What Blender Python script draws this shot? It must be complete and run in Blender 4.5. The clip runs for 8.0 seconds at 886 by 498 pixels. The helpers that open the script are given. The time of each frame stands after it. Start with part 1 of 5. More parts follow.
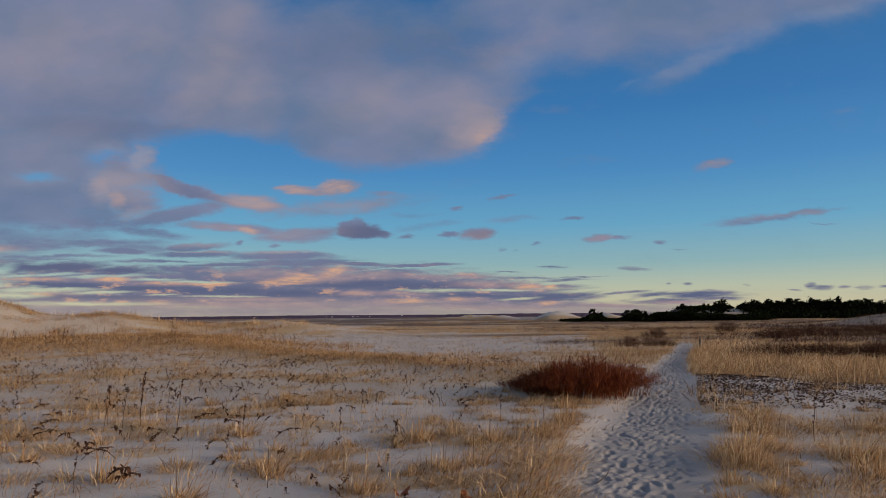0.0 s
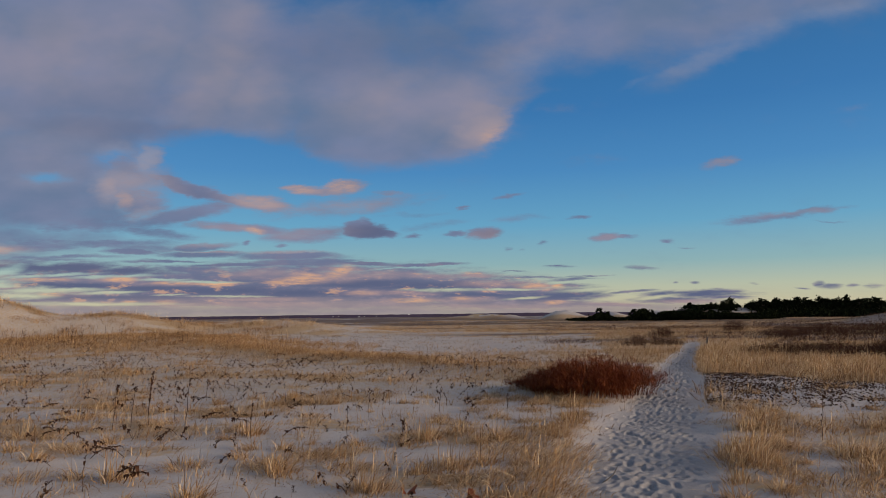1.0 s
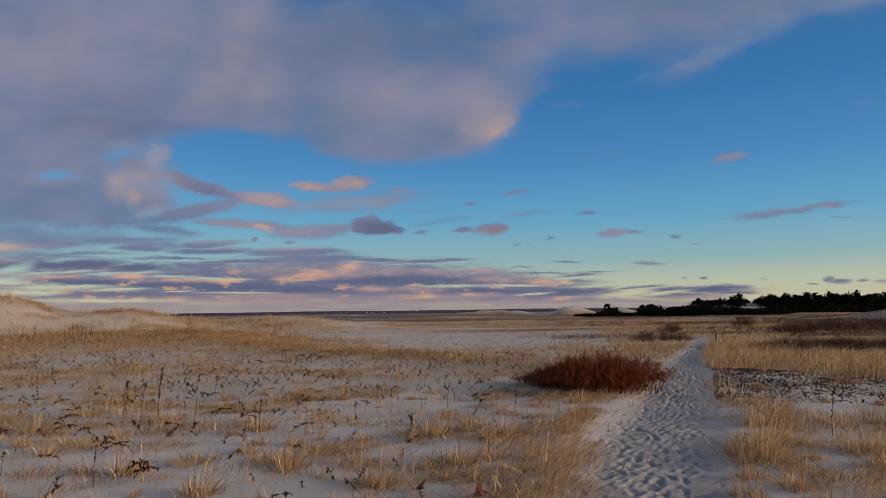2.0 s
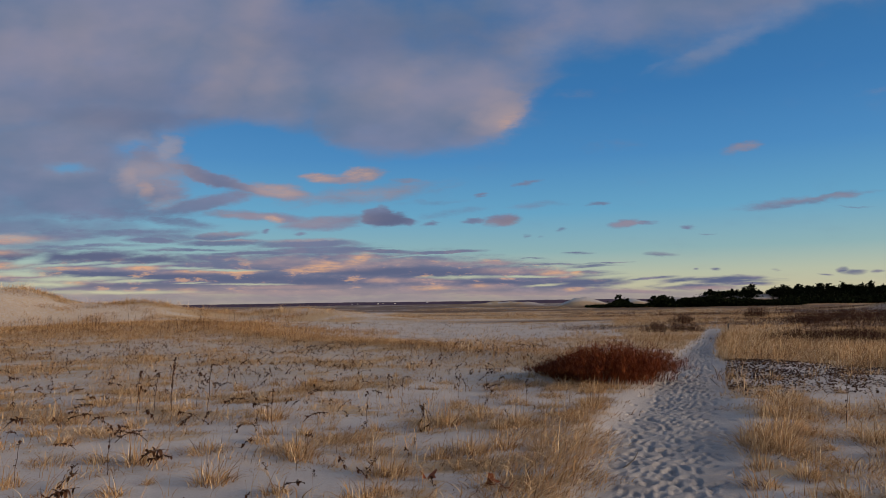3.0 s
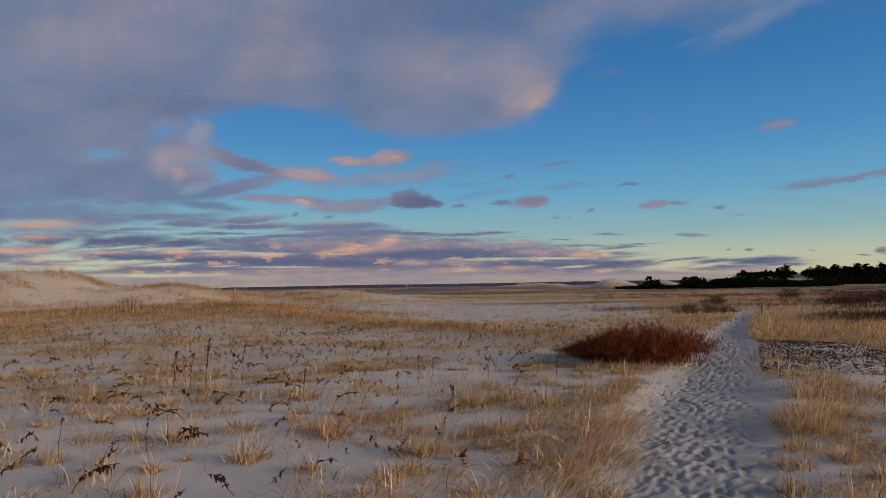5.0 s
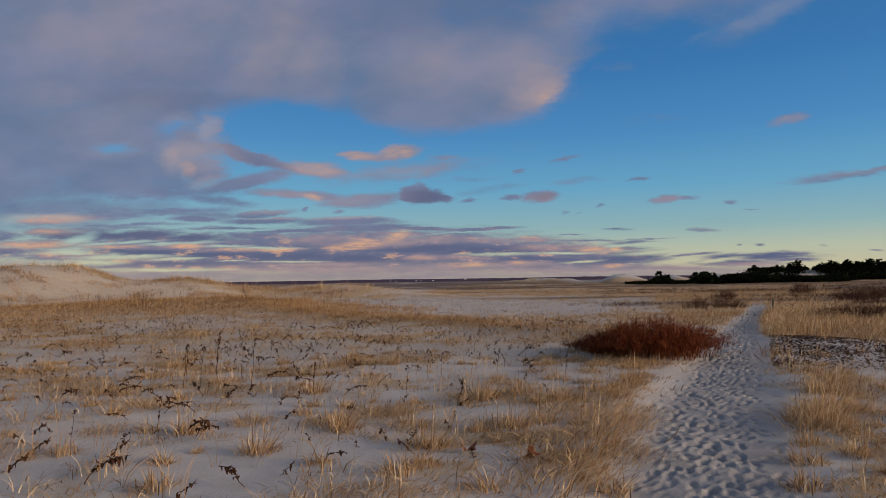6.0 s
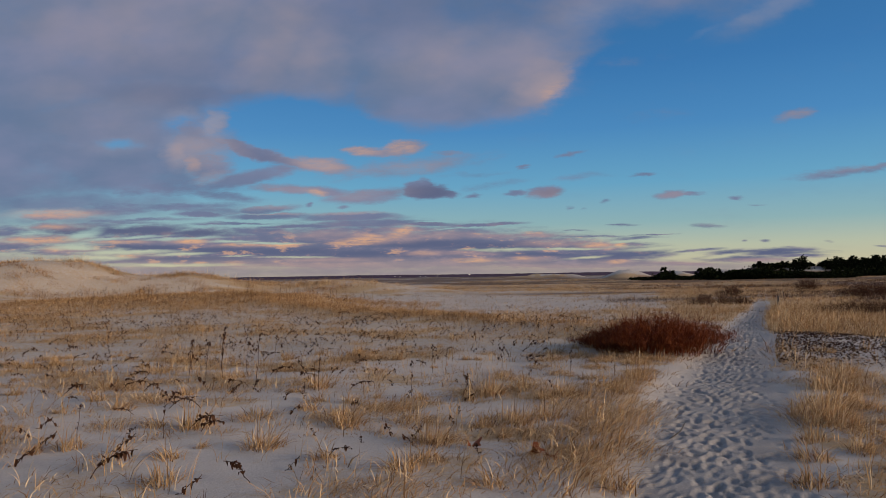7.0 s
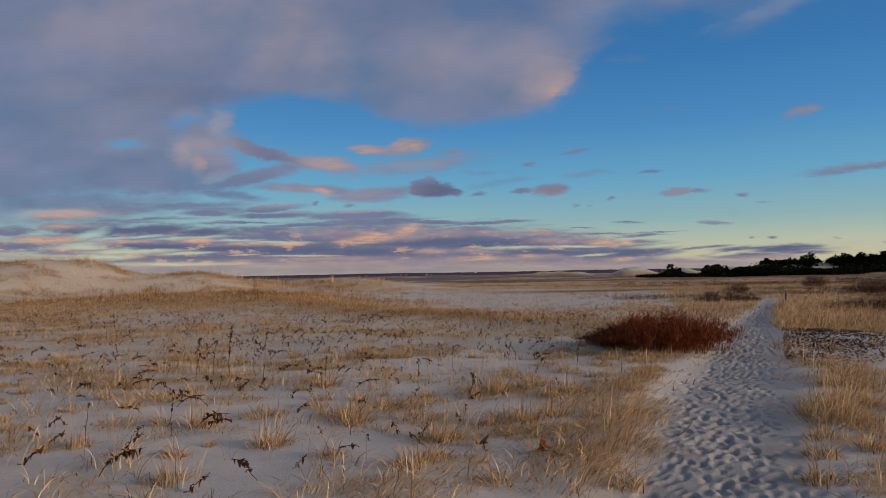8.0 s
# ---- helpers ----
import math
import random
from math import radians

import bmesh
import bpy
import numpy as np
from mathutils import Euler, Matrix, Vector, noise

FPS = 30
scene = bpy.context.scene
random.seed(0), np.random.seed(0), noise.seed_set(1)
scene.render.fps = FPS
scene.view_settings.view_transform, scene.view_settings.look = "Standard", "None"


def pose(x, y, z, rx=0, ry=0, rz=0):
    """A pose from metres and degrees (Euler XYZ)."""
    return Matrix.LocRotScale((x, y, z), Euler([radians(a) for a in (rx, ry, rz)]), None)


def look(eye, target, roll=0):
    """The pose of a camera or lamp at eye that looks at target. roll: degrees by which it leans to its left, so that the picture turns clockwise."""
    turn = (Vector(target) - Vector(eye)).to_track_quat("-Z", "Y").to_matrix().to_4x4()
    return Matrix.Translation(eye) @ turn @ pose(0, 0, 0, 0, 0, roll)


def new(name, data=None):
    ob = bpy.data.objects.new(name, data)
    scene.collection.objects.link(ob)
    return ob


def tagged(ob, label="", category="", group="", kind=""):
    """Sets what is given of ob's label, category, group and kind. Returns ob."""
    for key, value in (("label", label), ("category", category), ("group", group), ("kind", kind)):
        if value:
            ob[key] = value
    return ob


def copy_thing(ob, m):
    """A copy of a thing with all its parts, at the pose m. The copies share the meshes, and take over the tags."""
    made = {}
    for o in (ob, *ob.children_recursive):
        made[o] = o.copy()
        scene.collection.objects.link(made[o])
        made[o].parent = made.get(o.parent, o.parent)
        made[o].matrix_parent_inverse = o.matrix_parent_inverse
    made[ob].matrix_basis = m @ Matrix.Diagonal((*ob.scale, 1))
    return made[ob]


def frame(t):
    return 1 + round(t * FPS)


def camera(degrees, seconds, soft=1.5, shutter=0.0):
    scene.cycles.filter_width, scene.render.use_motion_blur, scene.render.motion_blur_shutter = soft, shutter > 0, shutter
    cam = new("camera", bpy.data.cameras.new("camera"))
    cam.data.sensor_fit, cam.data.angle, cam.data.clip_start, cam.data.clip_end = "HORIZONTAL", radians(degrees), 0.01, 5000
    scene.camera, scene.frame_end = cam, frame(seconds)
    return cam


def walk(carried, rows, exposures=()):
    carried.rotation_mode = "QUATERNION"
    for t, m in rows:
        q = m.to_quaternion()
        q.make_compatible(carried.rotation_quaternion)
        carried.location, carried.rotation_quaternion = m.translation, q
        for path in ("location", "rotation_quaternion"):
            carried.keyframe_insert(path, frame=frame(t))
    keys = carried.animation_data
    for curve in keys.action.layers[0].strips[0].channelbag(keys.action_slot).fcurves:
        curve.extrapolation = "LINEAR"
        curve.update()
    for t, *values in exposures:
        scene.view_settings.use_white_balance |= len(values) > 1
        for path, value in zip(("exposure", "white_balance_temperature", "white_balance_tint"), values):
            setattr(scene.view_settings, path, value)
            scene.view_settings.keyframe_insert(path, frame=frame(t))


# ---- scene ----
cam = camera(64.6, 8.0, soft=0.6)
PATH = [
    (0.0, look((0.000, 0.000, 1.600), (0.000, 9.955, 2.546), -0.50)),
    (0.5, look((0.004, -0.007, 1.599), (-0.052, 9.949, 2.527), -0.61)),
    (1.0, look((-0.000, -0.004, 1.594), (-0.090, 9.951, 2.533), -0.62)),
    (2.5, look((0.001, 0.005, 1.587), (-0.274, 9.966, 2.418), -0.75)),
    (3.0, look((-0.005, 0.021, 1.575), (-0.357, 9.986, 2.338), -0.76)),
    (3.5, look((-0.019, 0.028, 1.567), (-0.435, 9.997, 2.237), -0.77)),
    (4.0, look((-0.020, 0.021, 1.569), (-0.523, 9.990, 2.182), -0.69)),
    (4.5, look((-0.020, 0.023, 1.565), (-0.665, 9.987, 2.124), -0.81)),
    (5.0, look((-0.014, 0.017, 1.561), (-0.776, 9.975, 2.075), -0.93)),
    (6.5, look((-0.024, 0.030, 1.546), (-0.954, 9.978, 1.956), -0.76)),
    (7.0, look((-0.027, 0.034, 1.550), (-0.984, 9.981, 1.930), -0.76)),
    (7.5, look((-0.029, 0.043, 1.546), (-1.016, 9.987, 1.908), -0.87)),
    (8.0, look((-0.029, 0.040, 1.547), (-1.071, 9.979, 1.901), -0.97)),
]
walk(cam, PATH)

# ---------------------------------------------------------------- world
world = bpy.data.worlds.new("dusk_sky")
scene.world = world
world.use_nodes = True
wt = world.node_tree
wt.nodes.clear()
SUN_EL, SUN_AZ = 12.0, 104.0      # degrees above the horizon, degrees to the right of straight ahead


def wmath(op, a, b=None, c=None, clamp=False):
    n = wt.nodes.new("ShaderNodeMath")
    n.operation, n.use_clamp = op, clamp
    for k, v in enumerate((a, b, c)):
        if v is None:
            continue
        if isinstance(v, (int, float)):
            n.inputs[k].default_value = v
        else:
            wt.links.new(v, n.inputs[k])
    return n.outputs[0]


def wrange(v, a, b, c=0.0, d=1.0, smooth=True):
    n = wt.nodes.new("ShaderNodeMapRange")
    n.interpolation_type = "SMOOTHSTEP" if smooth else "LINEAR"
    wt.links.new(v, n.inputs[0])
    for k, x in enumerate((a, b, c, d)):
        n.inputs[k + 1].default_value = x
    return n.outputs[0]


def wmix(f, a, b, blend="MIX"):
    n = wt.nodes.new("ShaderNodeMix")
    n.data_type, n.blend_type = "RGBA", blend
    for sock, v in ((n.inputs[0], f), (n.inputs[6], a), (n.inputs[7], b)):
        if isinstance(v, (int, float)):
            sock.default_value = v
        elif isinstance(v, tuple):
            sock.default_value = (*v, 1)
        else:
            wt.links.new(v, sock)
    return n.outputs[2]


def wvec(op, a, b):
    n = wt.nodes.new("ShaderNodeVectorMath")
    n.operation = op
    for k, v in enumerate((a, b)):
        if isinstance(v, tuple):
            n.inputs[k].default_value = v
        else:
            wt.links.new(v, n.inputs[k])
    return n.outputs[0]


def wnoise(vec, scale, detail, rough=0.55):
    n = wt.nodes.new("ShaderNodeTexNoise")
    wt.links.new(vec, n.inputs["Vector"])
    n.inputs["Scale"].default_value, n.inputs["Detail"].default_value, n.inputs["Roughness"].default_value = scale, detail, rough
    return n


tc = wt.nodes.new("ShaderNodeTexCoord")
sep = wt.nodes.new("ShaderNodeSeparateXYZ")
wt.links.new(tc.outputs["Generated"], sep.inputs[0])
ahead = wmath("MAXIMUM", sep.outputs[1], 0.03)
U, V = wmath("DIVIDE", sep.outputs[0], ahead), wmath("DIVIDE", sep.outputs[2], ahead)
comb = wt.nodes.new("ShaderNodeCombineXYZ")
wt.links.new(U, comb.inputs[0])
wt.links.new(V, comb.inputs[1])
plain = comb.outputs[0]
# flatter towards the horizon, as cloud sheets are in perspective
squash = wt.nodes.new("ShaderNodeCombineXYZ")
wt.links.new(wmath("MULTIPLY", U, 1.0), squash.inputs[0])
wt.links.new(wmath("MULTIPLY", wmath("POWER", wmath("MAXIMUM", V, 0.002), 0.6), 1.9), squash.inputs[1])
big = wvec("MULTIPLY", wvec("SUBTRACT", wnoise(squash.outputs[0], 7.0, 3).outputs["Color"], (0.5, 0.5, 0.5)), (0.034, 0.014, 0))
fine = wvec("MULTIPLY", wvec("SUBTRACT", wnoise(squash.outputs[0], 28.0, 4).outputs["Color"], (0.5, 0.5, 0.5)), (0.026, 0.012, 0))
tiny = wvec("MULTIPLY", wvec("SUBTRACT", wnoise(squash.outputs[0], 85.0, 3).outputs["Color"], (0.5, 0.5, 0.5)), (0.010, 0.005, 0))
lift = wt.nodes.new("ShaderNodeCombineXYZ")
wscale = wrange(V, 0.0, 0.2, 0.3, 1.0)
for k in range(3):
    wt.links.new(wscale, lift.inputs[k])
warped = wvec("ADD", plain, wvec("MULTIPLY", wvec("ADD", big, wvec("ADD", fine, tiny)), lift.outputs[0]))
fields, lobes = {}, {}


def puff(field, u, v, w, h, tilt, soft, amount):
    """One soft, tilted lobe of cloud, added to a field of the sky."""
    if field == "bit":
        soft = min(1.0, soft * 1.9)
    lobes.setdefault(field, []).append((u, v, w, h, tilt, soft, amount))


def cloud_group(name, rows, melt):
    """A node group that joins some lobes to what was there before, one after the other."""
    ng = bpy.data.node_groups.new(name, "ShaderNodeTree")
    ng.interface.new_socket("at", in_out="INPUT", socket_type="NodeSocketVector")
    ng.interface.new_socket("before", in_out="INPUT", socket_type="NodeSocketFloat")
    ng.interface.new_socket("joined", in_out="OUTPUT", socket_type="NodeSocketFloat")
    inside = ng.nodes.new("NodeGroupInput")
    last = inside.outputs[1]
    for u, v, w, h, tilt, soft, amount in rows:
        step = ng.nodes.new("ShaderNodeVectorMath")
        step.operation = "MULTIPLY_ADD"
        step.inputs[1].default_value = (1e-7, 1e-7, 0)
        ng.links.new(last, step.inputs[0])
        ng.links.new(inside.outputs[0], step.inputs[2])
        m = ng.nodes.new("ShaderNodeMapping")
        m.vector_type = "TEXTURE"
        m.inputs["Location"].default_value = (u, v, 0)
        m.inputs["Rotation"].default_value = (0, 0, radians(tilt))
        m.inputs["Scale"].default_value = (w, h, 1)
        ng.links.new(step.outputs[0], m.inputs[0])
        n = ng.nodes.new("ShaderNodeVectorMath")
        n.operation = "LENGTH"
        ng.links.new(m.outputs[0], n.inputs[0])
        r = ng.nodes.new("ShaderNodeMapRange")
        r.interpolation_type = "SMOOTHSTEP"
        for k, x in enumerate((1 + soft, max(0.0, 1 - soft), 0.0, amount)):
            r.inputs[k + 1].default_value = x
        ng.links.new(n.outputs["Value"], r.inputs[0])
        j = ng.nodes.new("ShaderNodeMath")
        j.operation = "SMOOTH_MAX" if melt else "MAXIMUM"
        j.inputs[2].default_value = 0.1
        ng.links.new(last, j.inputs[0])
        ng.links.new(r.outputs[0], j.inputs[1])
        last = j.outputs[0]
    ng.links.new(last, ng.nodes.new("NodeGroupOutput").inputs[0])
    return ng


def join_clouds():
    chain = None
    for field, rows in lobes.items():
        last = None
        for k in range(0, len(rows), 24):
            n = wt.nodes.new("ShaderNodeGroup")
            n.node_tree = cloud_group("cloud_" + field, rows[k:k + 24], field == "deck")
            at = warped
            if chain is not None:
                c = wt.nodes.new("ShaderNodeVectorMath")
                c.operation = "MULTIPLY_ADD"
                c.inputs[1].default_value = (1e-7, 1e-7, 0)
                wt.links.new(chain, c.inputs[0])
                wt.links.new(warped, c.inputs[2])
                at = c.outputs[0]
            wt.links.new(at, n.inputs[0])
            if last is not None:
                wt.links.new(last, n.inputs[1])
            last = chain = n.outputs[0]
        fields[field] = last


# clouds begin
# upper grey deck
puff("deck", -0.603, 0.420, 0.351, 0.2253, -0.5, 0.45, 1)
puff("deck", -0.375, 0.367, 0.275, 0.1372, -0.5, 0.4, 1)
puff("deck", -0.109, 0.364, 0.266, 0.1114, -3.5, 0.4, 1)
puff("deck", -0.076, 0.283, 0.169, 0.0692, -0.5, 0.28, 1)
puff("deck", 0.027, 0.274, 0.070, 0.0438, 14.5, 0.35, 1)
puff("deck", -0.593, 0.216, 0.189, 0.0918, -0.5, 0.4, 1)
puff("deck", -0.574, 0.166, 0.131, 0.0413, -0.5, 0.5, 0.9)
puff("deck", 0.167, 0.431, 0.276, 0.0911, 7.5, 0.5, 0.95)
puff("deck", 0.419, 0.446, 0.240, 0.0580, 21.5, 0.85, 0.85)
puff("deck", 0.589, 0.479, 0.218, 0.0400, 13.5, 0.85, 0.85)
puff("deck", 0.273, 0.335, 0.041, 0.0102, 19.5, 0.8, 0.5)
puff("deck", 0.374, 0.367, 0.100, 0.0190, 23.5, 0.9, 0.7)
puff("deck", 0.190, 0.344, 0.066, 0.0222, -0.5, 0.9, 0.4)
puff("deck", -0.826, 0.260, 0.214, 0.1685, -0.5, 0.5, 1)
puff("deck", -0.762, 0.160, 0.188, 0.0413, -0.5, 0.6, 0.9)
puff("deck", -0.656, 0.1176, 0.177, 0.0226, -2.7, 0.7, 0.85)
puff("deck", -0.673, 0.0927, 0.103, 0.0097, -0.7, 0.8, 0.7)
puff("deck", -0.544, 0.1098, 0.098, 0.0097, -4.7, 0.9, 0.6)
puff("deck", -0.426, 0.1469, 0.069, 0.0113, 7.3, 0.9, 0.5)
# openings of blue
puff("gap", 0.178, 0.3608, 0.107, 0.0339, -8.7, 0.9, 0.4)
puff("gap", -0.233, 0.3819, 0.049, 0.0403, -0.7, 0.9, 0.12)
puff("gap", -0.584, 0.203, 0.030, 0.0075, -4.5, 0.9, 0.7)
puff("gap", -0.314, 0.226, 0.094, 0.0351, -8.5, 0.55, 1)
puff("gap", -0.397, 0.236, 0.049, 0.0134, -8.5, 0.8, 0.7)
puff("gap", -0.491, 0.234, 0.028, 0.0117, -0.5, 0.9, 0.55)
puff("gap", -0.472, 0.215, 0.020, 0.0050, -0.5, 0.9, 0.6)
puff("gap", -0.000, 0.424, 0.251, 0.0693, -10.5, 0.9, 0.3)
puff("gap", 0.147, 0.302, 0.050, 0.0169, 19.5, 0.9, 0.5)
# lone pieces in clear air
puff("bit", -0.215, 0.185, 0.029, 0.0066, -0.5, 0.3, 1)
puff("bit", -0.150, 0.187, 0.033, 0.0100, 2.5, 0.3, 1)
puff("bit", -0.182, 0.181, 0.046, 0.0066, -0.5, 0.4, 1)
puff("bit", -0.088, 0.175, 0.021, 0.0041, 3.5, 0.7, 0.8)
puff("bit", -0.120, 0.122, 0.037, 0.0107, -0.5, 0.25, 1.15)
puff("bit", -0.127, 0.130, 0.021, 0.0107, -0.5, 0.3, 1.15)
puff("bit", -0.094, 0.119, 0.020, 0.0065, -6.5, 0.3, 1.1)
puff("bit", 0.086, 0.172, 0.018, 0.0033, 9.5, 0.5, 0.85)
puff("bit", 0.018, 0.152, 0.007, 0.0025, 24.5, 0.6, 0.8)
puff("bit", -0.050, 0.113, 0.013, 0.0033, 3.5, 0.5, 0.9)
puff("bit", 0.010, 0.115, 0.018, 0.0033, 2.5, 0.4, 1)
puff("bit", 0.050, 0.115, 0.024, 0.0074, 1.5, 0.35, 1.05)
puff("bit", 0.186, 0.140, 0.015, 0.0025, 3.5, 0.6, 0.8)
puff("bit", 0.226, 0.109, 0.018, 0.0057, 3.5, 0.4, 1)
puff("bit", 0.249, 0.109, 0.018, 0.0025, -0.5, 0.5, 0.9)
puff("bit", 0.309, 0.103, 0.010, 0.0033, -0.5, 0.5, 0.9)
puff("bit", 0.337, 0.092, 0.013, 0.0016, -0.5, 0.6, 0.6)
puff("bit", 0.135, 0.102, 0.007, 0.0033, 9.5, 0.6, 0.7)
puff("bit", 0.082, 0.093, 0.006, 0.0024, -0.5, 0.7, 0.6)
puff("bit", 0.104, 0.092, 0.006, 0.0016, 9.5, 0.7, 0.6)
puff("bit", 0.393, 0.214, 0.023, 0.0067, 11.5, 0.6, 0.85)
puff("bit", 0.453, 0.134, 0.065, 0.0058, 3.5, 0.6, 0.85)
puff("bit", 0.519, 0.141, 0.049, 0.0049, 7.5, 0.6, 0.85)
puff("bit", 0.550, 0.127, 0.020, 0.0016, -0.5, 0.7, 0.6)
puff("bit", 0.272, 0.064, 0.021, 0.0025, -4.5, 0.6, 0.7)
puff("bit", 0.162, 0.068, 0.019, 0.0025, -0.5, 0.6, 0.7)
puff("bit", -0.241, 0.103, 0.010, 0.0024, 3.5, 0.5, 0.8)
puff("bit", -0.292, 0.107, 0.007, 0.0025, 9.5, 0.5, 0.8)
puff("bit", 0.349, 0.042, 0.006, 0.0025, -0.5, 0.5, 0.8)
puff("bit", 0.322, 0.043, 0.004, 0.0019, -0.5, 0.5, 0.8)
puff("bit", 0.432, 0.039, 0.007, 0.0019, -0.5, 0.6, 0.6)
puff("bit", 0.541, 0.035, 0.018, 0.0040, 3.5, 0.35, 0.65)
puff("bit", 0.525, 0.038, 0.008, 0.0048, -0.5, 0.4, 0.65)
puff("bit", 0.573, 0.036, 0.010, 0.0024, -0.5, 0.5, 0.9)
puff("bit", 0.601, 0.035, 0.016, 0.0040, -0.5, 0.4, 0.65)
puff("bit", 0.500, 0.031, 0.010, 0.0016, -4.5, 0.5, 0.9)
puff("bit", 0.630, 0.037, 0.010, 0.0024, -0.5, 0.5, 0.8)
# low strips toward the horizon
puff("bit", -0.685, 0.099, 0.073, 0.0082, -0.5, 0.5, 1)
puff("bit", -0.660, 0.077, 0.057, 0.0101, -0.5, 0.5, 1)
puff("bit", -0.773, 0.078, 0.049, 0.0101, -0.5, 0.5, 1)
puff("bit", -0.707, 0.063, 0.089, 0.0088, -0.5, 0.5, 1)
puff("bit", -0.780, 0.054, 0.105, 0.0101, -0.5, 0.5, 1)
puff("bit", -0.682, 0.045, 0.097, 0.0075, -0.5, 0.6, 0.9)
puff("bit", -0.685, 0.0820, 0.052, 0.0073, -0.7, 0.5, 1.0)
puff("bit", -0.595, 0.0731, 0.064, 0.0081, -0.7, 0.5, 1.0)
puff("bit", -0.535, 0.0730, 0.071, 0.0089, -0.7, 0.5, 1.0)
puff("bit", -0.459, 0.0685, 0.056, 0.0073, -0.7, 0.5, 1.0)
puff("bit", -0.375, 0.0689, 0.068, 0.0073, -0.7, 0.5, 1.0)
puff("bit", -0.672, 0.0617, 0.042, 0.0048, -0.7, 0.5, 1.0)
puff("bit", -0.577, 0.0504, 0.068, 0.0065, -0.7, 0.5, 1.0)
puff("bit", -0.484, 0.0465, 0.079, 0.0073, -0.7, 0.5, 1.0)
puff("bit", -0.391, 0.0428, 0.077, 0.0073, -0.7, 0.5, 1.0)
puff("bit", -0.308, 0.0383, 0.075, 0.0105, -0.7, 0.5, 1.0)
puff("bit", -0.209, 0.0337, 0.073, 0.0129, -0.7, 0.5, 1.0)
puff("bit", -0.509, 0.0304, 0.084, 0.0040, -0.7, 0.5, 1.0)
puff("bit", -0.408, 0.0274, 0.094, 0.0048, -0.7, 0.5, 1.0)
puff("bit", -0.283, 0.0576, 0.050, 0.0097, -0.7, 0.5, 1.0)
puff("bit", -0.213, 0.0582, 0.045, 0.0105, -0.7, 0.5, 1.0)
puff("bit", -0.151, 0.0589, 0.032, 0.0121, -0.7, 0.5, 1.0)
puff("bit", -0.090, 0.0556, 0.048, 0.0081, -0.7, 0.5, 1.0)
puff("bit", -0.030, 0.0531, 0.060, 0.0081, -0.7, 0.5, 1.0)
puff("bit", 0.035, 0.0554, 0.040, 0.0048, -0.7, 0.5, 1.0)
puff("bit", -0.135, 0.0457, 0.073, 0.0081, -0.7, 0.5, 1.0)
puff("bit", -0.054, 0.0421, 0.073, 0.0073, -0.7, 0.5, 1.0)
puff("bit", 0.011, 0.0428, 0.057, 0.0065, -0.7, 0.5, 1.0)
puff("bit", 0.071, 0.0436, 0.061, 0.0065, -0.7, 0.5, 1.0)
puff("bit", 0.126, 0.0404, 0.037, 0.0056, -0.7, 0.5, 1.0)
puff("bit", 0.162, 0.0407, 0.033, 0.0032, -0.7, 0.5, 1.0)
puff("bit", -0.119, 0.0293, 0.073, 0.0073, -0.7, 0.5, 1.0)
puff("bit", -0.038, 0.0233, 0.081, 0.0073, -0.7, 0.5, 1.0)
puff("bit", 0.042, 0.0255, 0.061, 0.0056, -0.7, 0.5, 1.0)
puff("bit", 0.026, 0.0160, 0.097, 0.0048, -0.7, 0.5, 1.0)
puff("bit", 0.122, 0.0212, 0.049, 0.0081, -0.7, 0.5, 1.0)
puff("bit", 0.178, 0.0269, 0.046, 0.0073, -0.7, 0.5, 1.0)
puff("bit", 0.146, 0.0161, 0.058, 0.0056, -0.7, 0.5, 1.0)
puff("bit", 0.350, 0.0261, 0.070, 0.0048, -0.7, 0.5, 1.0)
puff("bit", 0.381, 0.0288, 0.035, 0.0040, -0.7, 0.5, 1.0)
puff("bit", 0.299, 0.0260, 0.034, 0.0032, -0.7, 0.5, 1.0)
puff("bit", 0.256, 0.0306, 0.032, 0.0024, 3.3, 0.5, 1.0)
puff("bit", 0.318, 0.0170, 0.065, 0.0056, -0.7, 0.5, 1.0)
puff("bit", 0.240, 0.0117, 0.067, 0.0040, -0.7, 0.5, 1.0)
puff("bit", 0.388, 0.0208, 0.040, 0.0032, -0.7, 0.5, 1.0)
puff("bit", 0.103, 0.0527, 0.057, 0.0018, -0.7, 0.6, 0.85)
puff("bit", 0.170, 0.0493, 0.037, 0.0018, 1.3, 0.6, 0.85)
puff("bit", 0.198, 0.0537, 0.033, 0.0010, 2.3, 0.6, 0.85)
puff("bit", 0.091, 0.0618, 0.016, 0.0010, -0.7, 0.6, 0.85)
puff("bit", 0.155, 0.0688, 0.018, 0.0011, 1.3, 0.6, 0.85)
puff("bit", -0.509, 0.0568, 0.115, 0.0161, -0.7, 0.9, 1.35)
puff("bit", -0.383, 0.0468, 0.144, 0.0242, -0.7, 0.9, 1.35)
puff("bit", -0.234, 0.0447, 0.139, 0.0306, -0.7, 0.8, 1.35)
puff("bit", -0.103, 0.0404, 0.137, 0.0274, -0.7, 0.8, 1.35)
puff("bit", 0.010, 0.0331, 0.121, 0.0218, -0.7, 0.8, 1.35)
puff("bit", 0.114, 0.0261, 0.090, 0.0145, -0.7, 0.8, 1.35)
puff("bit", -0.450, 0.0271, 0.190, 0.0113, -0.7, 0.9, 1.35)
puff("bit", -0.201, 0.0198, 0.212, 0.0097, -0.7, 0.8, 1.35)
puff("bit", 0.082, 0.0145, 0.146, 0.0073, -0.7, 0.8, 1.35)
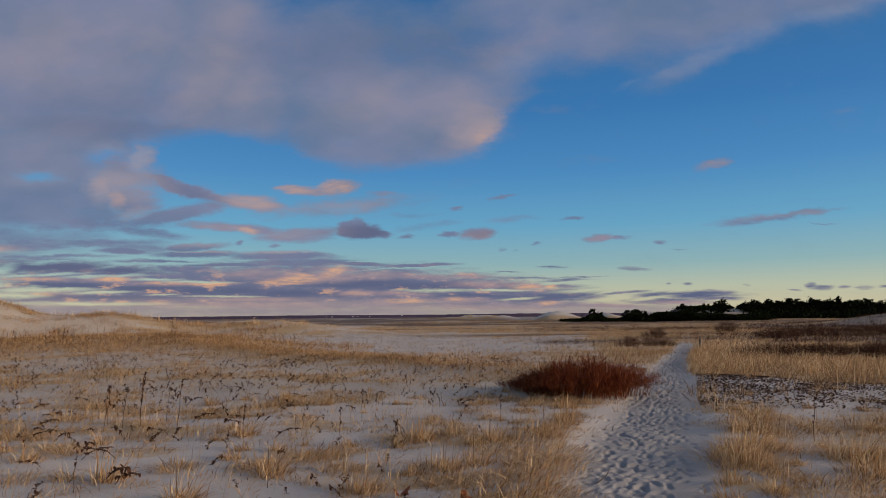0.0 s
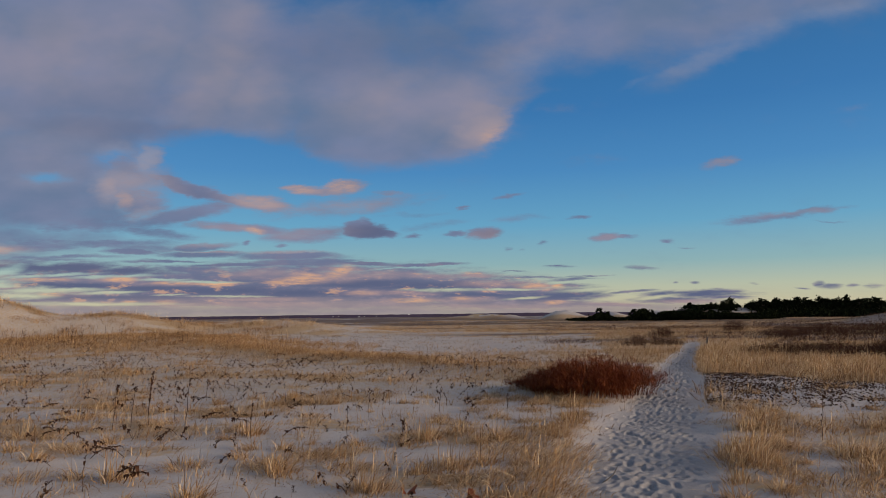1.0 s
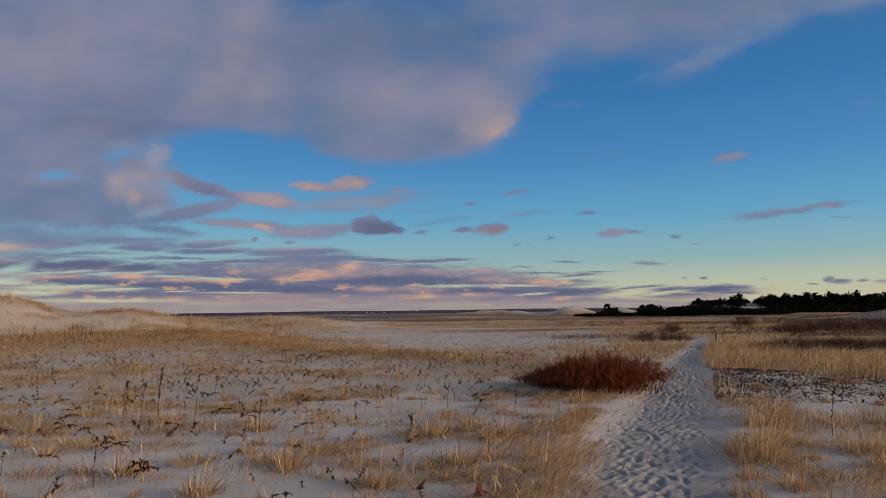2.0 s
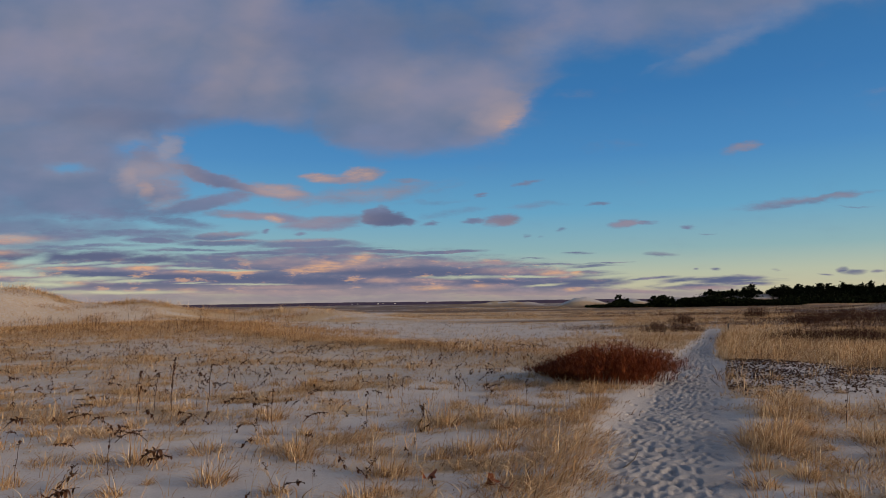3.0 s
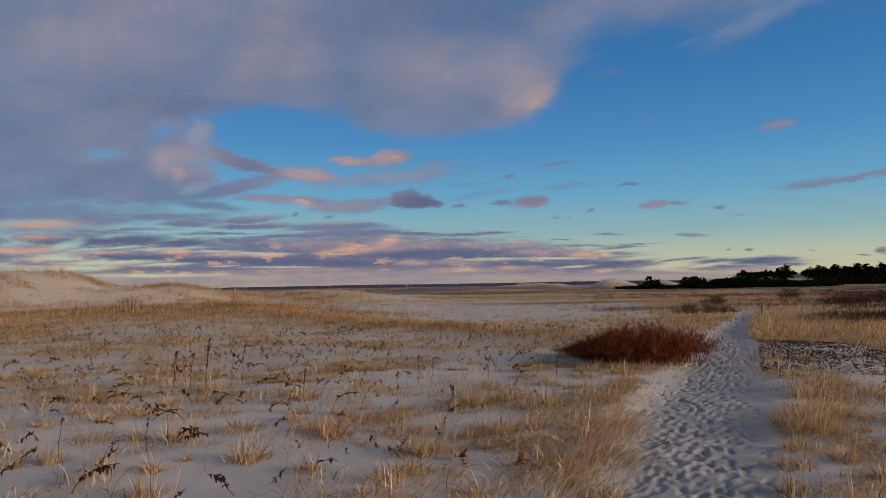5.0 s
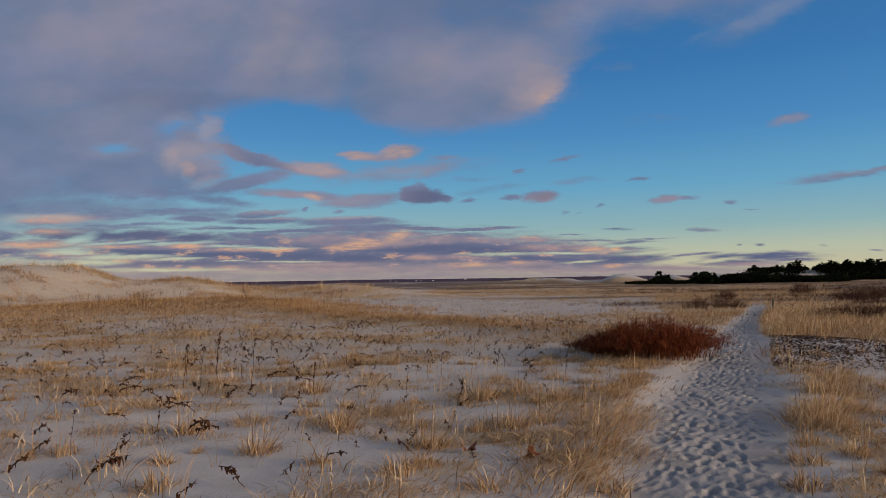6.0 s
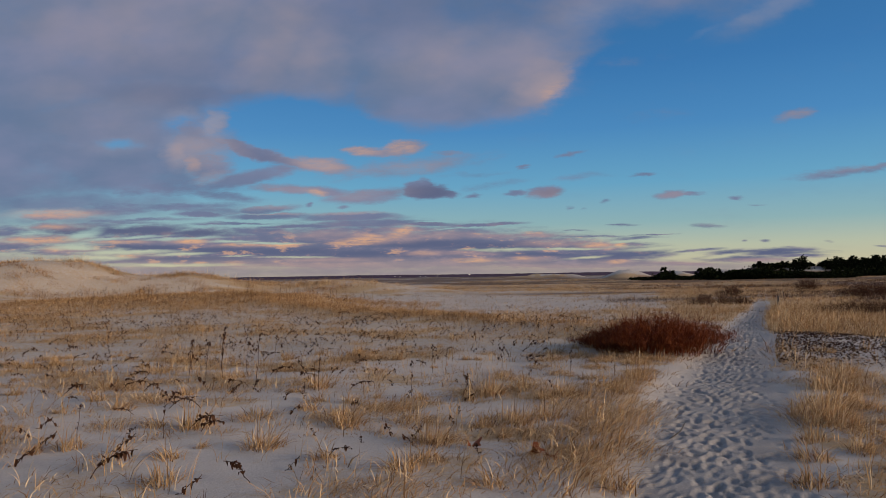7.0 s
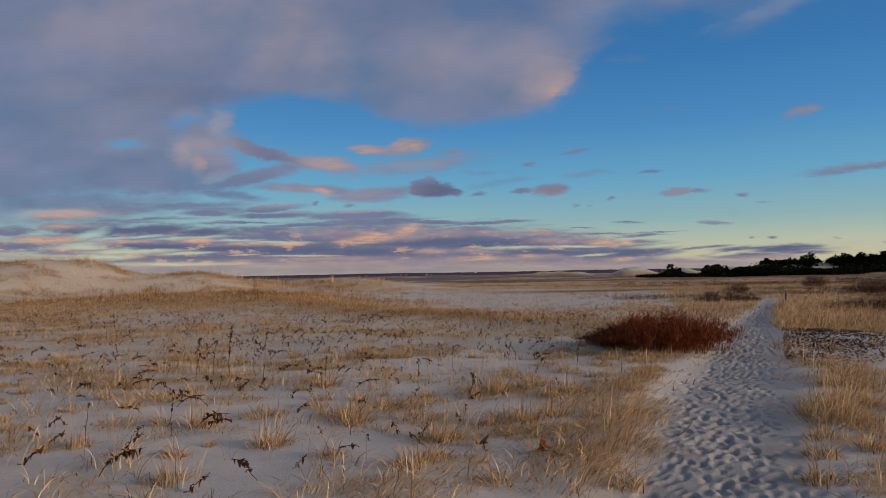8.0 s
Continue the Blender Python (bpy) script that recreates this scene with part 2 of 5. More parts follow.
# soft veils
puff("wisp", -0.474, 0.203, 0.045, 0.0333, 19.5, 0.7, 0.95)
puff("wisp", -0.438, 0.232, 0.020, 0.0284, 9.5, 0.7, 0.85)
puff("wisp", -0.456, 0.170, 0.049, 0.0248, -10.5, 0.7, 0.95)
puff("wisp", -0.508, 0.241, 0.033, 0.0168, -0.5, 0.9, 0.6)
puff("wisp", -0.379, 0.187, 0.074, 0.0100, -17.5, 0.5, 1)
puff("wisp", -0.313, 0.169, 0.049, 0.0066, -12.5, 0.6, 1)
puff("wisp", -0.272, 0.164, 0.051, 0.0124, -8.5, 0.6, 0.95)
puff("wisp", -0.394, 0.148, 0.094, 0.0115, 9.5, 0.7, 0.95)
puff("wisp", -0.516, 0.141, 0.122, 0.0181, -0.5, 0.8, 0.9)
puff("wisp", -0.296, 0.128, 0.090, 0.0074, -4.5, 0.7, 0.95)
puff("wisp", -0.434, 0.124, 0.073, 0.0074, -8.5, 0.8, 0.8)
puff("wisp", -0.202, 0.118, 0.061, 0.0115, 2.5, 0.6, 0.85)
puff("wisp", -0.588, 0.113, 0.122, 0.0115, -3.5, 0.8, 0.8)
puff("wisp", -0.474, 0.102, 0.106, 0.0065, -3.5, 0.8, 0.75)
puff("wisp", -0.360, 0.101, 0.049, 0.0057, 3.5, 0.6, 0.9)
puff("wisp", -0.150, 0.159, 0.122, 0.0140, 4.5, 0.8, 0.62)
puff("wisp", -0.019, 0.127, 0.049, 0.0057, 5.5, 0.9, 0.5)
puff("wisp", -0.052, 0.144, 0.049, 0.0049, -0.5, 0.9, 0.35)
puff("wisp", 0.103, 0.138, 0.045, 0.0058, 3.5, 0.9, 0.5)
puff("wisp", 0.211, 0.219, 0.049, 0.0100, 5.5, 1, 0.3)
puff("wisp", 0.585, 0.290, 0.033, 0.0076, 3.5, 1, 0.3)
puff("wisp", 0.164, 0.298, 0.041, 0.0085, -0.5, 1, 0.3)
puff("wisp", -0.459, 0.0950, 0.043, 0.0048, -2.7, 0.6, 0.95)
puff("wisp", -0.350, 0.0916, 0.067, 0.0048, 1.3, 0.6, 0.95)
puff("wisp", -0.234, 0.0880, 0.082, 0.0073, -1.7, 0.6, 0.95)
puff("wisp", -0.201, 0.0777, 0.090, 0.0065, -0.7, 0.6, 0.95)
puff("wisp", -0.119, 0.0755, 0.057, 0.0040, -1.7, 0.6, 0.95)
puff("wisp", -0.037, 0.0726, 0.060, 0.0032, 1.3, 0.6, 0.95)
puff("wisp", -0.308, 0.0761, 0.075, 0.0040, -0.7, 0.6, 0.95)
puff("wisp", -0.408, 0.0801, 0.068, 0.0032, -0.7, 0.6, 0.95)
puff("wisp", -0.168, 0.0673, 0.097, 0.0040, -0.7, 0.6, 0.95)
puff("wisp", -0.621, 0.1061, 0.129, 0.0105, -0.7, 0.8, 0.85)
puff("wisp", -0.493, 0.1081, 0.097, 0.0073, -0.7, 0.8, 0.85)
puff("wisp", -0.561, 0.0884, 0.099, 0.0048, -0.7, 0.8, 0.85)
puff("wisp", -0.655, 0.0840, 0.084, 0.0056, -0.7, 0.8, 0.85)
puff("wisp", -0.425, 0.0597, 0.120, 0.0048, -0.7, 0.8, 0.9)
puff("wisp", -0.325, 0.0255, 0.134, 0.0081, -0.7, 0.8, 0.9)
puff("wisp", -0.160, 0.0274, 0.130, 0.0097, -0.7, 0.8, 0.9)
puff("wisp", -0.119, 0.0147, 0.210, 0.0065, -0.7, 0.8, 0.9)
# slits of clear air between the strips
puff("slit", -0.536, 0.0971, 0.040, 0.0028, 3.3, 0.8, 1.0)
puff("slit", -0.596, 0.1241, 0.059, 0.0020, -7.7, 0.8, 1.0)
puff("slit", -0.493, 0.0848, 0.053, 0.0020, -2.7, 0.8, 1.0)
puff("slit", -0.383, 0.0781, 0.059, 0.0018, 1.3, 0.8, 1.0)
puff("slit", -0.642, 0.0696, 0.026, 0.0056, 11.3, 0.8, 1.0)
puff("slit", -0.578, 0.0628, 0.059, 0.0021, 2.3, 0.8, 1.0)
puff("slit", -0.484, 0.0606, 0.053, 0.0021, 1.3, 0.8, 1.0)
puff("slit", -0.412, 0.0554, 0.034, 0.0018, -0.7, 0.8, 1.0)
puff("slit", -0.350, 0.0512, 0.042, 0.0016, -1.7, 0.8, 1.0)
puff("slit", -0.654, 0.0498, 0.033, 0.0032, -0.7, 0.8, 1.0)
puff("slit", -0.569, 0.0419, 0.068, 0.0023, 0.3, 0.8, 1.0)
puff("slit", -0.488, 0.0375, 0.039, 0.0019, 1.3, 0.8, 1.0)
puff("slit", -0.400, 0.0330, 0.019, 0.0010, 1.3, 0.8, 1.0)
puff("slit", -0.611, 0.0326, 0.037, 0.0032, -0.7, 0.8, 1.0)
puff("slit", -0.509, 0.0213, 0.097, 0.0024, -0.7, 0.8, 1.0)
puff("slit", -0.014, 0.0359, 0.044, 0.0021, -0.7, 0.8, 1.0)
puff("slit", 0.075, 0.0355, 0.049, 0.0015, -0.7, 0.8, 1.0)
puff("slit", 0.106, 0.0230, 0.024, 0.0016, 3.3, 0.8, 1.0)
puff("slit", 0.240, 0.0220, 0.032, 0.0032, 7.3, 0.8, 1.0)
puff("slit", 0.291, 0.0221, 0.032, 0.0019, 5.3, 0.8, 1.0)
puff("slit", -0.046, 0.0687, 0.056, 0.0008, 2.3, 0.8, 1.0)
puff("slit", -0.102, 0.0794, 0.032, 0.0010, 1.3, 0.8, 1.0)
puff("slit", 0.209, 0.0344, 0.050, 0.0024, 3.3, 0.8, 1.0)
puff("slit", -0.316, 0.0295, 0.050, 0.0011, -0.7, 0.8, 1.0)
# pale haze along the horizon
puff("haze", -0.551, 0.012, 0.338, 0.0161, -0.5, 0.8, 0.95)
puff("haze", -0.181, 0.009, 0.338, 0.0136, -0.5, 0.8, 0.95)
puff("haze", 0.117, 0.006, 0.209, 0.0112, -0.5, 0.8, 0.9)
puff("haze", 0.270, 0.006, 0.097, 0.0096, -0.5, 0.8, 0.8)
puff("haze", -0.874, 0.018, 0.322, 0.0242, -0.5, 0.7, 0.95)
# deep slate undersides
puff("dark", -0.660, 0.077, 0.057, 0.0085, -0.5, 0.7, 0.9)
puff("dark", -0.377, 0.185, 0.074, 0.0083, -17.5, 0.7, 0.4)
puff("dark", -0.480, 0.274, 0.124, 0.0169, -5.5, 0.9, 0.4)
puff("dark", -0.556, 0.0741, 0.090, 0.0081, -0.7, 0.7, 0.85)
puff("dark", -0.459, 0.0685, 0.052, 0.0056, -0.7, 0.7, 0.85)
puff("dark", -0.672, 0.0617, 0.038, 0.0040, -0.7, 0.7, 0.85)
puff("dark", -0.543, 0.0482, 0.080, 0.0040, -0.7, 0.7, 0.85)
puff("dark", -0.425, 0.0432, 0.077, 0.0048, -0.7, 0.7, 0.85)
puff("dark", -0.325, 0.0377, 0.084, 0.0065, -0.7, 0.7, 0.85)
puff("dark", -0.217, 0.0322, 0.074, 0.0065, -0.7, 0.7, 0.85)
puff("dark", -0.492, 0.0301, 0.105, 0.0028, -0.7, 0.7, 0.85)
puff("dark", -0.119, 0.0455, 0.081, 0.0056, -0.7, 0.7, 0.85)
puff("dark", -0.038, 0.0411, 0.073, 0.0056, -0.7, 0.7, 0.85)
puff("dark", 0.019, 0.0427, 0.040, 0.0040, -0.7, 0.7, 0.85)
puff("dark", 0.042, 0.0279, 0.049, 0.0032, -0.7, 0.7, 0.85)
puff("dark", 0.186, 0.0283, 0.041, 0.0056, -0.7, 0.7, 0.85)
puff("dark", 0.146, 0.0233, 0.058, 0.0048, -0.7, 0.7, 0.85)
puff("dark", 0.350, 0.0261, 0.070, 0.0040, -0.7, 0.7, 0.85)
puff("dark", 0.311, 0.0187, 0.052, 0.0032, -0.7, 0.7, 0.85)
puff("dark", -0.118, 0.1221, 0.040, 0.0113, -0.7, 0.7, 0.85)
puff("dark", 0.060, 0.1140, 0.024, 0.0048, -0.7, 0.7, 0.85)
puff("dark", -0.166, 0.3968, 0.138, 0.0443, -0.7, 0.9, 0.32)
puff("dark", 0.008, 0.3912, 0.089, 0.0363, -0.7, 0.9, 0.3)
puff("dark", -0.496, 0.3130, 0.132, 0.0282, -0.7, 0.9, 0.2)
# rose lit parts
puff("pink", -0.543, 0.394, 0.167, 0.0690, 9.5, 0.9, 0.4)
puff("pink", -0.350, 0.358, 0.058, 0.0514, 39.5, 0.9, 0.45)
puff("pink", -0.291, 0.323, 0.041, 0.0510, 29.5, 0.9, 0.4)
puff("pink", -0.319, 0.444, 0.050, 0.0522, 19.5, 0.9, 0.35)
puff("pink", -0.010, 0.304, 0.099, 0.0297, -8.5, 0.9, 0.5)
puff("pink", 0.056, 0.268, 0.049, 0.0269, 19.5, 0.9, 0.75)
puff("pink", 0.108, 0.388, 0.050, 0.0344, 19.5, 1, 0.35)
puff("pink", -0.595, 0.258, 0.099, 0.0505, -0.5, 1, 0.25)
puff("pink", -0.494, 0.186, 0.018, 0.0183, 9.5, 0.8, 0.75)
puff("pink", -0.449, 0.190, 0.049, 0.0249, -10.5, 0.9, 0.55)
puff("pink", -0.471, 0.172, 0.016, 0.0149, -0.5, 0.9, 0.7)
puff("pink", -0.443, 0.153, 0.024, 0.0082, 9.5, 0.8, 0.7)
puff("pink", -0.272, 0.164, 0.051, 0.0132, -8.5, 0.9, 0.8)
puff("pink", -0.312, 0.129, 0.057, 0.0074, -4.5, 0.8, 0.6)
puff("pink", -0.284, 0.124, 0.018, 0.0057, -10.5, 0.8, 0.9)
puff("pink", -0.183, 0.185, 0.074, 0.0166, -0.5, 0.6, 0.6)
puff("pink", -0.150, 0.159, 0.131, 0.0140, 4.5, 0.9, 0.55)
puff("pink", -0.206, 0.120, 0.065, 0.0098, 2.5, 0.8, 0.45)
puff("pink", 0.054, 0.113, 0.026, 0.0065, 1.5, 0.7, 0.55)
puff("pink", 0.226, 0.108, 0.019, 0.0049, 1.5, 0.7, 0.45)
puff("pink", -0.356, 0.105, 0.041, 0.0033, 3.5, 0.8, 0.6)
puff("pink", -0.685, 0.102, 0.073, 0.0074, -0.5, 0.7, 1)
puff("pink", -0.715, 0.063, 0.073, 0.0063, -0.5, 0.8, 0.9)
puff("pink", 0.393, 0.213, 0.021, 0.0058, 11.5, 0.8, 0.4)
puff("pink", 0.502, 0.140, 0.065, 0.0049, 3.5, 0.8, 0.35)
puff("pink", -0.685, 0.0828, 0.047, 0.0056, -0.7, 0.8, 0.7)
puff("pink", -0.586, 0.0571, 0.055, 0.0032, -0.7, 0.8, 0.7)
puff("pink", -0.476, 0.0563, 0.039, 0.0040, -0.7, 0.8, 0.7)
puff("pink", -0.383, 0.0492, 0.059, 0.0032, -0.7, 0.8, 0.7)
puff("pink", -0.267, 0.0615, 0.041, 0.0065, -0.7, 0.8, 0.7)
puff("pink", -0.209, 0.0565, 0.049, 0.0073, -0.7, 0.8, 0.7)
puff("pink", -0.151, 0.0614, 0.032, 0.0097, -0.7, 0.8, 0.7)
puff("pink", -0.094, 0.0581, 0.040, 0.0056, -0.7, 0.8, 0.7)
puff("pink", -0.029, 0.0555, 0.048, 0.0040, -0.7, 0.8, 0.7)
puff("pink", 0.035, 0.0562, 0.032, 0.0040, -0.7, 0.8, 0.7)
puff("pink", 0.067, 0.0436, 0.049, 0.0048, -0.7, 0.8, 0.7)
puff("pink", 0.122, 0.0396, 0.037, 0.0048, -0.7, 0.8, 0.7)
puff("pink", -0.119, 0.0325, 0.028, 0.0040, -0.7, 0.8, 0.7)
puff("pink", -0.062, 0.0317, 0.040, 0.0032, -0.7, 0.8, 0.7)
puff("pink", -0.046, 0.0210, 0.048, 0.0040, -0.7, 0.8, 0.7)
puff("pink", 0.026, 0.0217, 0.032, 0.0040, -0.7, 0.8, 0.7)
puff("pink", 0.150, 0.0153, 0.025, 0.0032, -0.7, 0.8, 0.7)
puff("pink", -0.342, 0.1046, 0.025, 0.0032, -0.7, 0.8, 0.7)
puff("pink", -0.234, 0.0938, 0.074, 0.0020, -0.7, 0.8, 0.7)
puff("pink", -0.350, 0.0949, 0.050, 0.0016, -0.7, 0.8, 0.7)
puff("pink", -0.408, 0.0216, 0.034, 0.0040, -0.7, 0.8, 0.7)
puff("pink", -0.283, 0.0168, 0.248, 0.0048, -0.7, 0.8, 0.7)
puff("pink", 0.042, 0.0102, 0.162, 0.0040, -0.7, 0.8, 0.7)
puff("pink", 0.326, 0.0153, 0.043, 0.0032, -0.7, 0.8, 0.7)
puff("pink", 0.240, 0.0125, 0.050, 0.0032, -0.7, 0.8, 0.7)
puff("pink", -0.267, 0.0247, 0.074, 0.0032, -0.7, 0.8, 0.7)
puff("pink", -0.654, 0.0464, 0.047, 0.0048, -0.7, 0.8, 0.7)
puff("pink", -0.569, 0.0361, 0.045, 0.0040, -0.7, 0.8, 0.7)
puff("pink", -0.663, 0.3953, 0.149, 0.0484, -0.7, 0.9, 0.35)
puff("pink", -0.343, 0.3598, 0.050, 0.0726, -25.7, 0.9, 0.5)
puff("pink", -0.660, 0.2917, 0.084, 0.0323, -0.7, 0.9, 0.25)
puff("pink", -0.067, 0.3096, 0.097, 0.0403, -0.7, 0.9, 0.45)
puff("pink", 0.039, 0.2983, 0.049, 0.0403, -0.7, 0.9, 0.5)
puff("pink", 0.063, 0.2563, 0.037, 0.0226, 14.3, 0.9, 0.7)
# pale edges of the deck
puff("pale", -0.435, 0.2309, 0.022, 0.0202, -0.7, 0.9, 0.7)
puff("pale", -0.486, 0.1983, 0.026, 0.0177, -0.7, 0.9, 0.5)
puff("pale", 0.130, 0.3706, 0.041, 0.0161, 9.3, 0.9, 0.4)
puff("pale", 0.386, 0.3708, 0.053, 0.0177, 19.3, 0.9, 0.5)
puff("pale", 0.399, 0.379, 0.133, 0.0138, 22.5, 0.9, 0.6)
puff("pale", 0.552, 0.434, 0.109, 0.0122, 15.5, 0.9, 0.6)
puff("pale", 0.277, 0.335, 0.033, 0.0077, 19.5, 0.9, 0.8)
puff("pale", -0.438, 0.230, 0.016, 0.0217, 9.5, 0.8, 0.9)
puff("pale", -0.487, 0.242, 0.025, 0.0117, -0.5, 0.9, 0.5)
puff("pale", -0.584, 0.201, 0.041, 0.0117, -0.5, 0.9, 0.35)
# orange lit parts
puff("orange", 0.071, 0.258, 0.020, 0.0118, 19.5, 0.9, 0.3)
puff("orange", -0.152, 0.189, 0.026, 0.0083, -0.5, 0.7, 0.32)
puff("orange", -0.215, 0.184, 0.023, 0.0058, -0.5, 0.7, 0.32)
puff("orange", -0.471, 0.171, 0.011, 0.0083, -0.5, 0.9, 0.15)
puff("orange", -0.268, 0.164, 0.037, 0.0074, -8.5, 0.9, 0.15)
puff("orange", -0.281, 0.124, 0.013, 0.0041, -10.5, 0.9, 0.5)
puff("orange", -0.707, 0.063, 0.049, 0.0042, -0.5, 0.8, 0.7)
puff("orange", -0.685, 0.102, 0.049, 0.0049, -0.5, 0.8, 0.4)
puff("orange", -0.586, 0.0563, 0.032, 0.0024, -0.7, 0.8, 0.6)
puff("orange", -0.474, 0.0563, 0.019, 0.0032, -0.7, 0.8, 0.9)
puff("orange", -0.396, 0.0502, 0.026, 0.0020, -0.7, 0.8, 0.7)
puff("orange", -0.333, 0.0485, 0.032, 0.0021, 0.3, 0.8, 0.9)
puff("orange", -0.213, 0.0525, 0.033, 0.0040, 3.3, 0.8, 0.8)
puff("orange", -0.155, 0.0639, 0.016, 0.0056, 19.3, 0.8, 0.7)
puff("orange", -0.201, 0.0589, 0.016, 0.0032, -0.7, 0.8, 0.6)
puff("orange", 0.115, 0.0405, 0.020, 0.0028, -0.7, 0.8, 0.6)
puff("orange", 0.154, 0.0392, 0.007, 0.0040, -0.7, 0.8, 0.9)
puff("orange", 0.148, 0.0161, 0.010, 0.0026, -0.7, 0.8, 0.8)
puff("orange", -0.054, 0.0211, 0.023, 0.0028, -0.7, 0.8, 0.7)
puff("orange", 0.018, 0.0234, 0.012, 0.0024, -0.7, 0.8, 0.5)
puff("orange", -0.573, 0.0354, 0.014, 0.0028, -0.7, 0.8, 0.8)
puff("orange", -0.457, 0.0239, 0.009, 0.0020, -0.7, 0.8, 0.6)
puff("orange", -0.680, 0.0493, 0.028, 0.0032, -0.7, 0.8, 0.5)
puff("orange", -0.694, 0.0821, 0.021, 0.0032, -0.7, 0.8, 0.4)
puff("orange", -0.408, 0.0225, 0.013, 0.0032, -0.7, 0.8, 0.4)
puff("orange", -0.127, 0.0326, 0.015, 0.0024, -0.7, 0.8, 0.4)
puff("orange", -0.234, 0.0487, 0.033, 0.0024, -0.7, 0.8, 0.7)
# clouds end
join_clouds()
grain = wnoise(squash.outputs[0], 16.0, 6, 0.6).outputs[0]
ripple = wnoise(wvec("MULTIPLY", plain, (16.0, 85.0, 0)), 1.0, 5, 0.6).outputs[0]
crumb = wnoise(wvec("MULTIPLY", squash.outputs[0], (1.0, 1.6, 0)), 42.0, 5, 0.65).outputs[0]
deck = wmath("SUBTRACT", fields["deck"], fields["gap"])
billow = wnoise(squash.outputs[0], 11.0, 4, 0.5).outputs[0]
deck = wrange(wmath("ADD", deck, wmath("ADD", wmath("MULTIPLY", wmath("SUBTRACT", billow, 0.5), 0.75), wmath("MULTIPLY", wmath("SUBTRACT", crumb, 0.5), 0.12))), 0.08, 1.02, 0.0, 0.97)
low = wrange(V, 0.0, 0.13, 1.0, 0.0)
rough_edge = wmath("ADD", wmath("ADD", wmath("MULTIPLY", wmath("SUBTRACT", grain, 0.5), 0.5), wmath("MULTIPLY", wmath("SUBTRACT", crumb, 0.5), 0.8)), wmath("MULTIPLY", wmath("MULTIPLY", wmath("SUBTRACT", ripple, 0.5), 1.1), low))
bit = wrange(wmath("ADD", fields["bit"], wmath("MULTIPLY", rough_edge, wrange(fields["bit"], 0.0, 0.25))), 0.1, 1.0)
open_air = wmath("SUBTRACT", 1.0, wmath("MULTIPLY", fields["slit"], wrange(ripple, 0.3, 0.55, 0.45, 1.0)))
bit = wmath("MULTIPLY", bit, open_air)
# the sky behind and beside the view: loose broken cloud
away = wnoise(wvec("MULTIPLY", tc.outputs["Generated"], (1.0, 1.0, 2.6)), 2.2, 6, 0.6).outputs[0]
side = wrange(sep.outputs[1], 0.62, 0.35)
over = wrange(V, 0.5, 0.8)
away = wmath("MULTIPLY", wrange(away, 0.46, 0.66), wmath("MAXIMUM", side, over))
wisp = wrange(wmath("ADD", fields["wisp"], wmath("MULTIPLY", wmath("ADD", wmath("SUBTRACT", grain, 0.5), wmath("MULTIPLY", wmath("SUBTRACT", crumb, 0.5), 0.7)), wrange(fields["wisp"], 0.0, 0.3, 0.0, 0.75))), 0.1, 1.0)
wisp = wmath("MULTIPLY", wisp, open_air)
haze = wmath("MULTIPLY", wmath("MULTIPLY", fields["haze"], wrange(ripple, 0.3, 0.6, 0.8, 1.0)), open_air)
cover = wmath("MAXIMUM", wmath("MAXIMUM", deck, wmath("MAXIMUM", bit, wmath("MAXIMUM", wisp, haze))), away, clamp=True)

sky = wt.nodes.new("ShaderNodeTexSky")
sky.sky_type, sky.sun_disc = "NISHITA", False
sky.sun_elevation, sky.sun_rotation = radians(SUN_EL), radians(SUN_AZ)
sky.air_density, sky.dust_density, sky.ozone_density = 1.0, 0.6, 3.0
# cloud colour: grey-violet in shade, rose and orange where the low sun reaches it
mottle = wnoise(squash.outputs[0], 5.0, 4, 0.5).outputs[0]
shade = wmix(wrange(mottle, 0.3, 0.7), (1.25, 1.82, 3.0), (1.95, 2.22, 3.45))
lump = wnoise(wvec("MULTIPLY", plain, (26.0, 95.0, 0)), 1.0, 5, 0.62).outputs[0]
flame = wmath("MULTIPLY", wmath("SUBTRACT", lump, 0.5), low)
shade = wmix(wmath("MULTIPLY", wrange(lump, 0.42, 0.66), low), wmix(low, shade, (1.35, 1.42, 2.2)), (2.5, 2.15, 2.85))
soft_grain = wnoise(squash.outputs[0], 9.0, 3, 0.5).outputs[0]
shade = wmix(fields["dark"], shade, (1.0, 1.2, 2.1))
shade = wmix(fields["pale"], shade, (2.6, 2.85, 3.9))
lit = wmath("MULTIPLY", fields["pink"], wmath("ADD", wrange(soft_grain, 0.3, 0.65, 0.5, 1.0), wmath("MULTIPLY", flame, 2.0)), clamp=True)
tone = wmix(lit, shade, wmix(low, (3.85, 3.05, 3.25), (4.5, 2.95, 2.75)))
tone = wmix(wmath("MULTIPLY", haze, 0.8), tone, (3.15, 2.65, 2.8))
glow = wmath("MULTIPLY", fields["orange"], wmath("ADD", wrange(crumb, 0.35, 0.58, 0.3, 1.0), wmath("MULTIPLY", flame, 2.0)), clamp=True)
spark = wmath("MULTIPLY", wmath("MULTIPLY", wrange(lump, 0.55, 0.67), wrange(V, 0.015, 0.03)), wmath("MULTIPLY", wrange(V, 0.075, 0.05), wrange(U, 0.25, 0.05)))
glow = wmath("MAXIMUM", glow, wmath("MULTIPLY", spark, 0.55))
tone = wmix(glow, tone, (7.4, 4.1, 2.3))
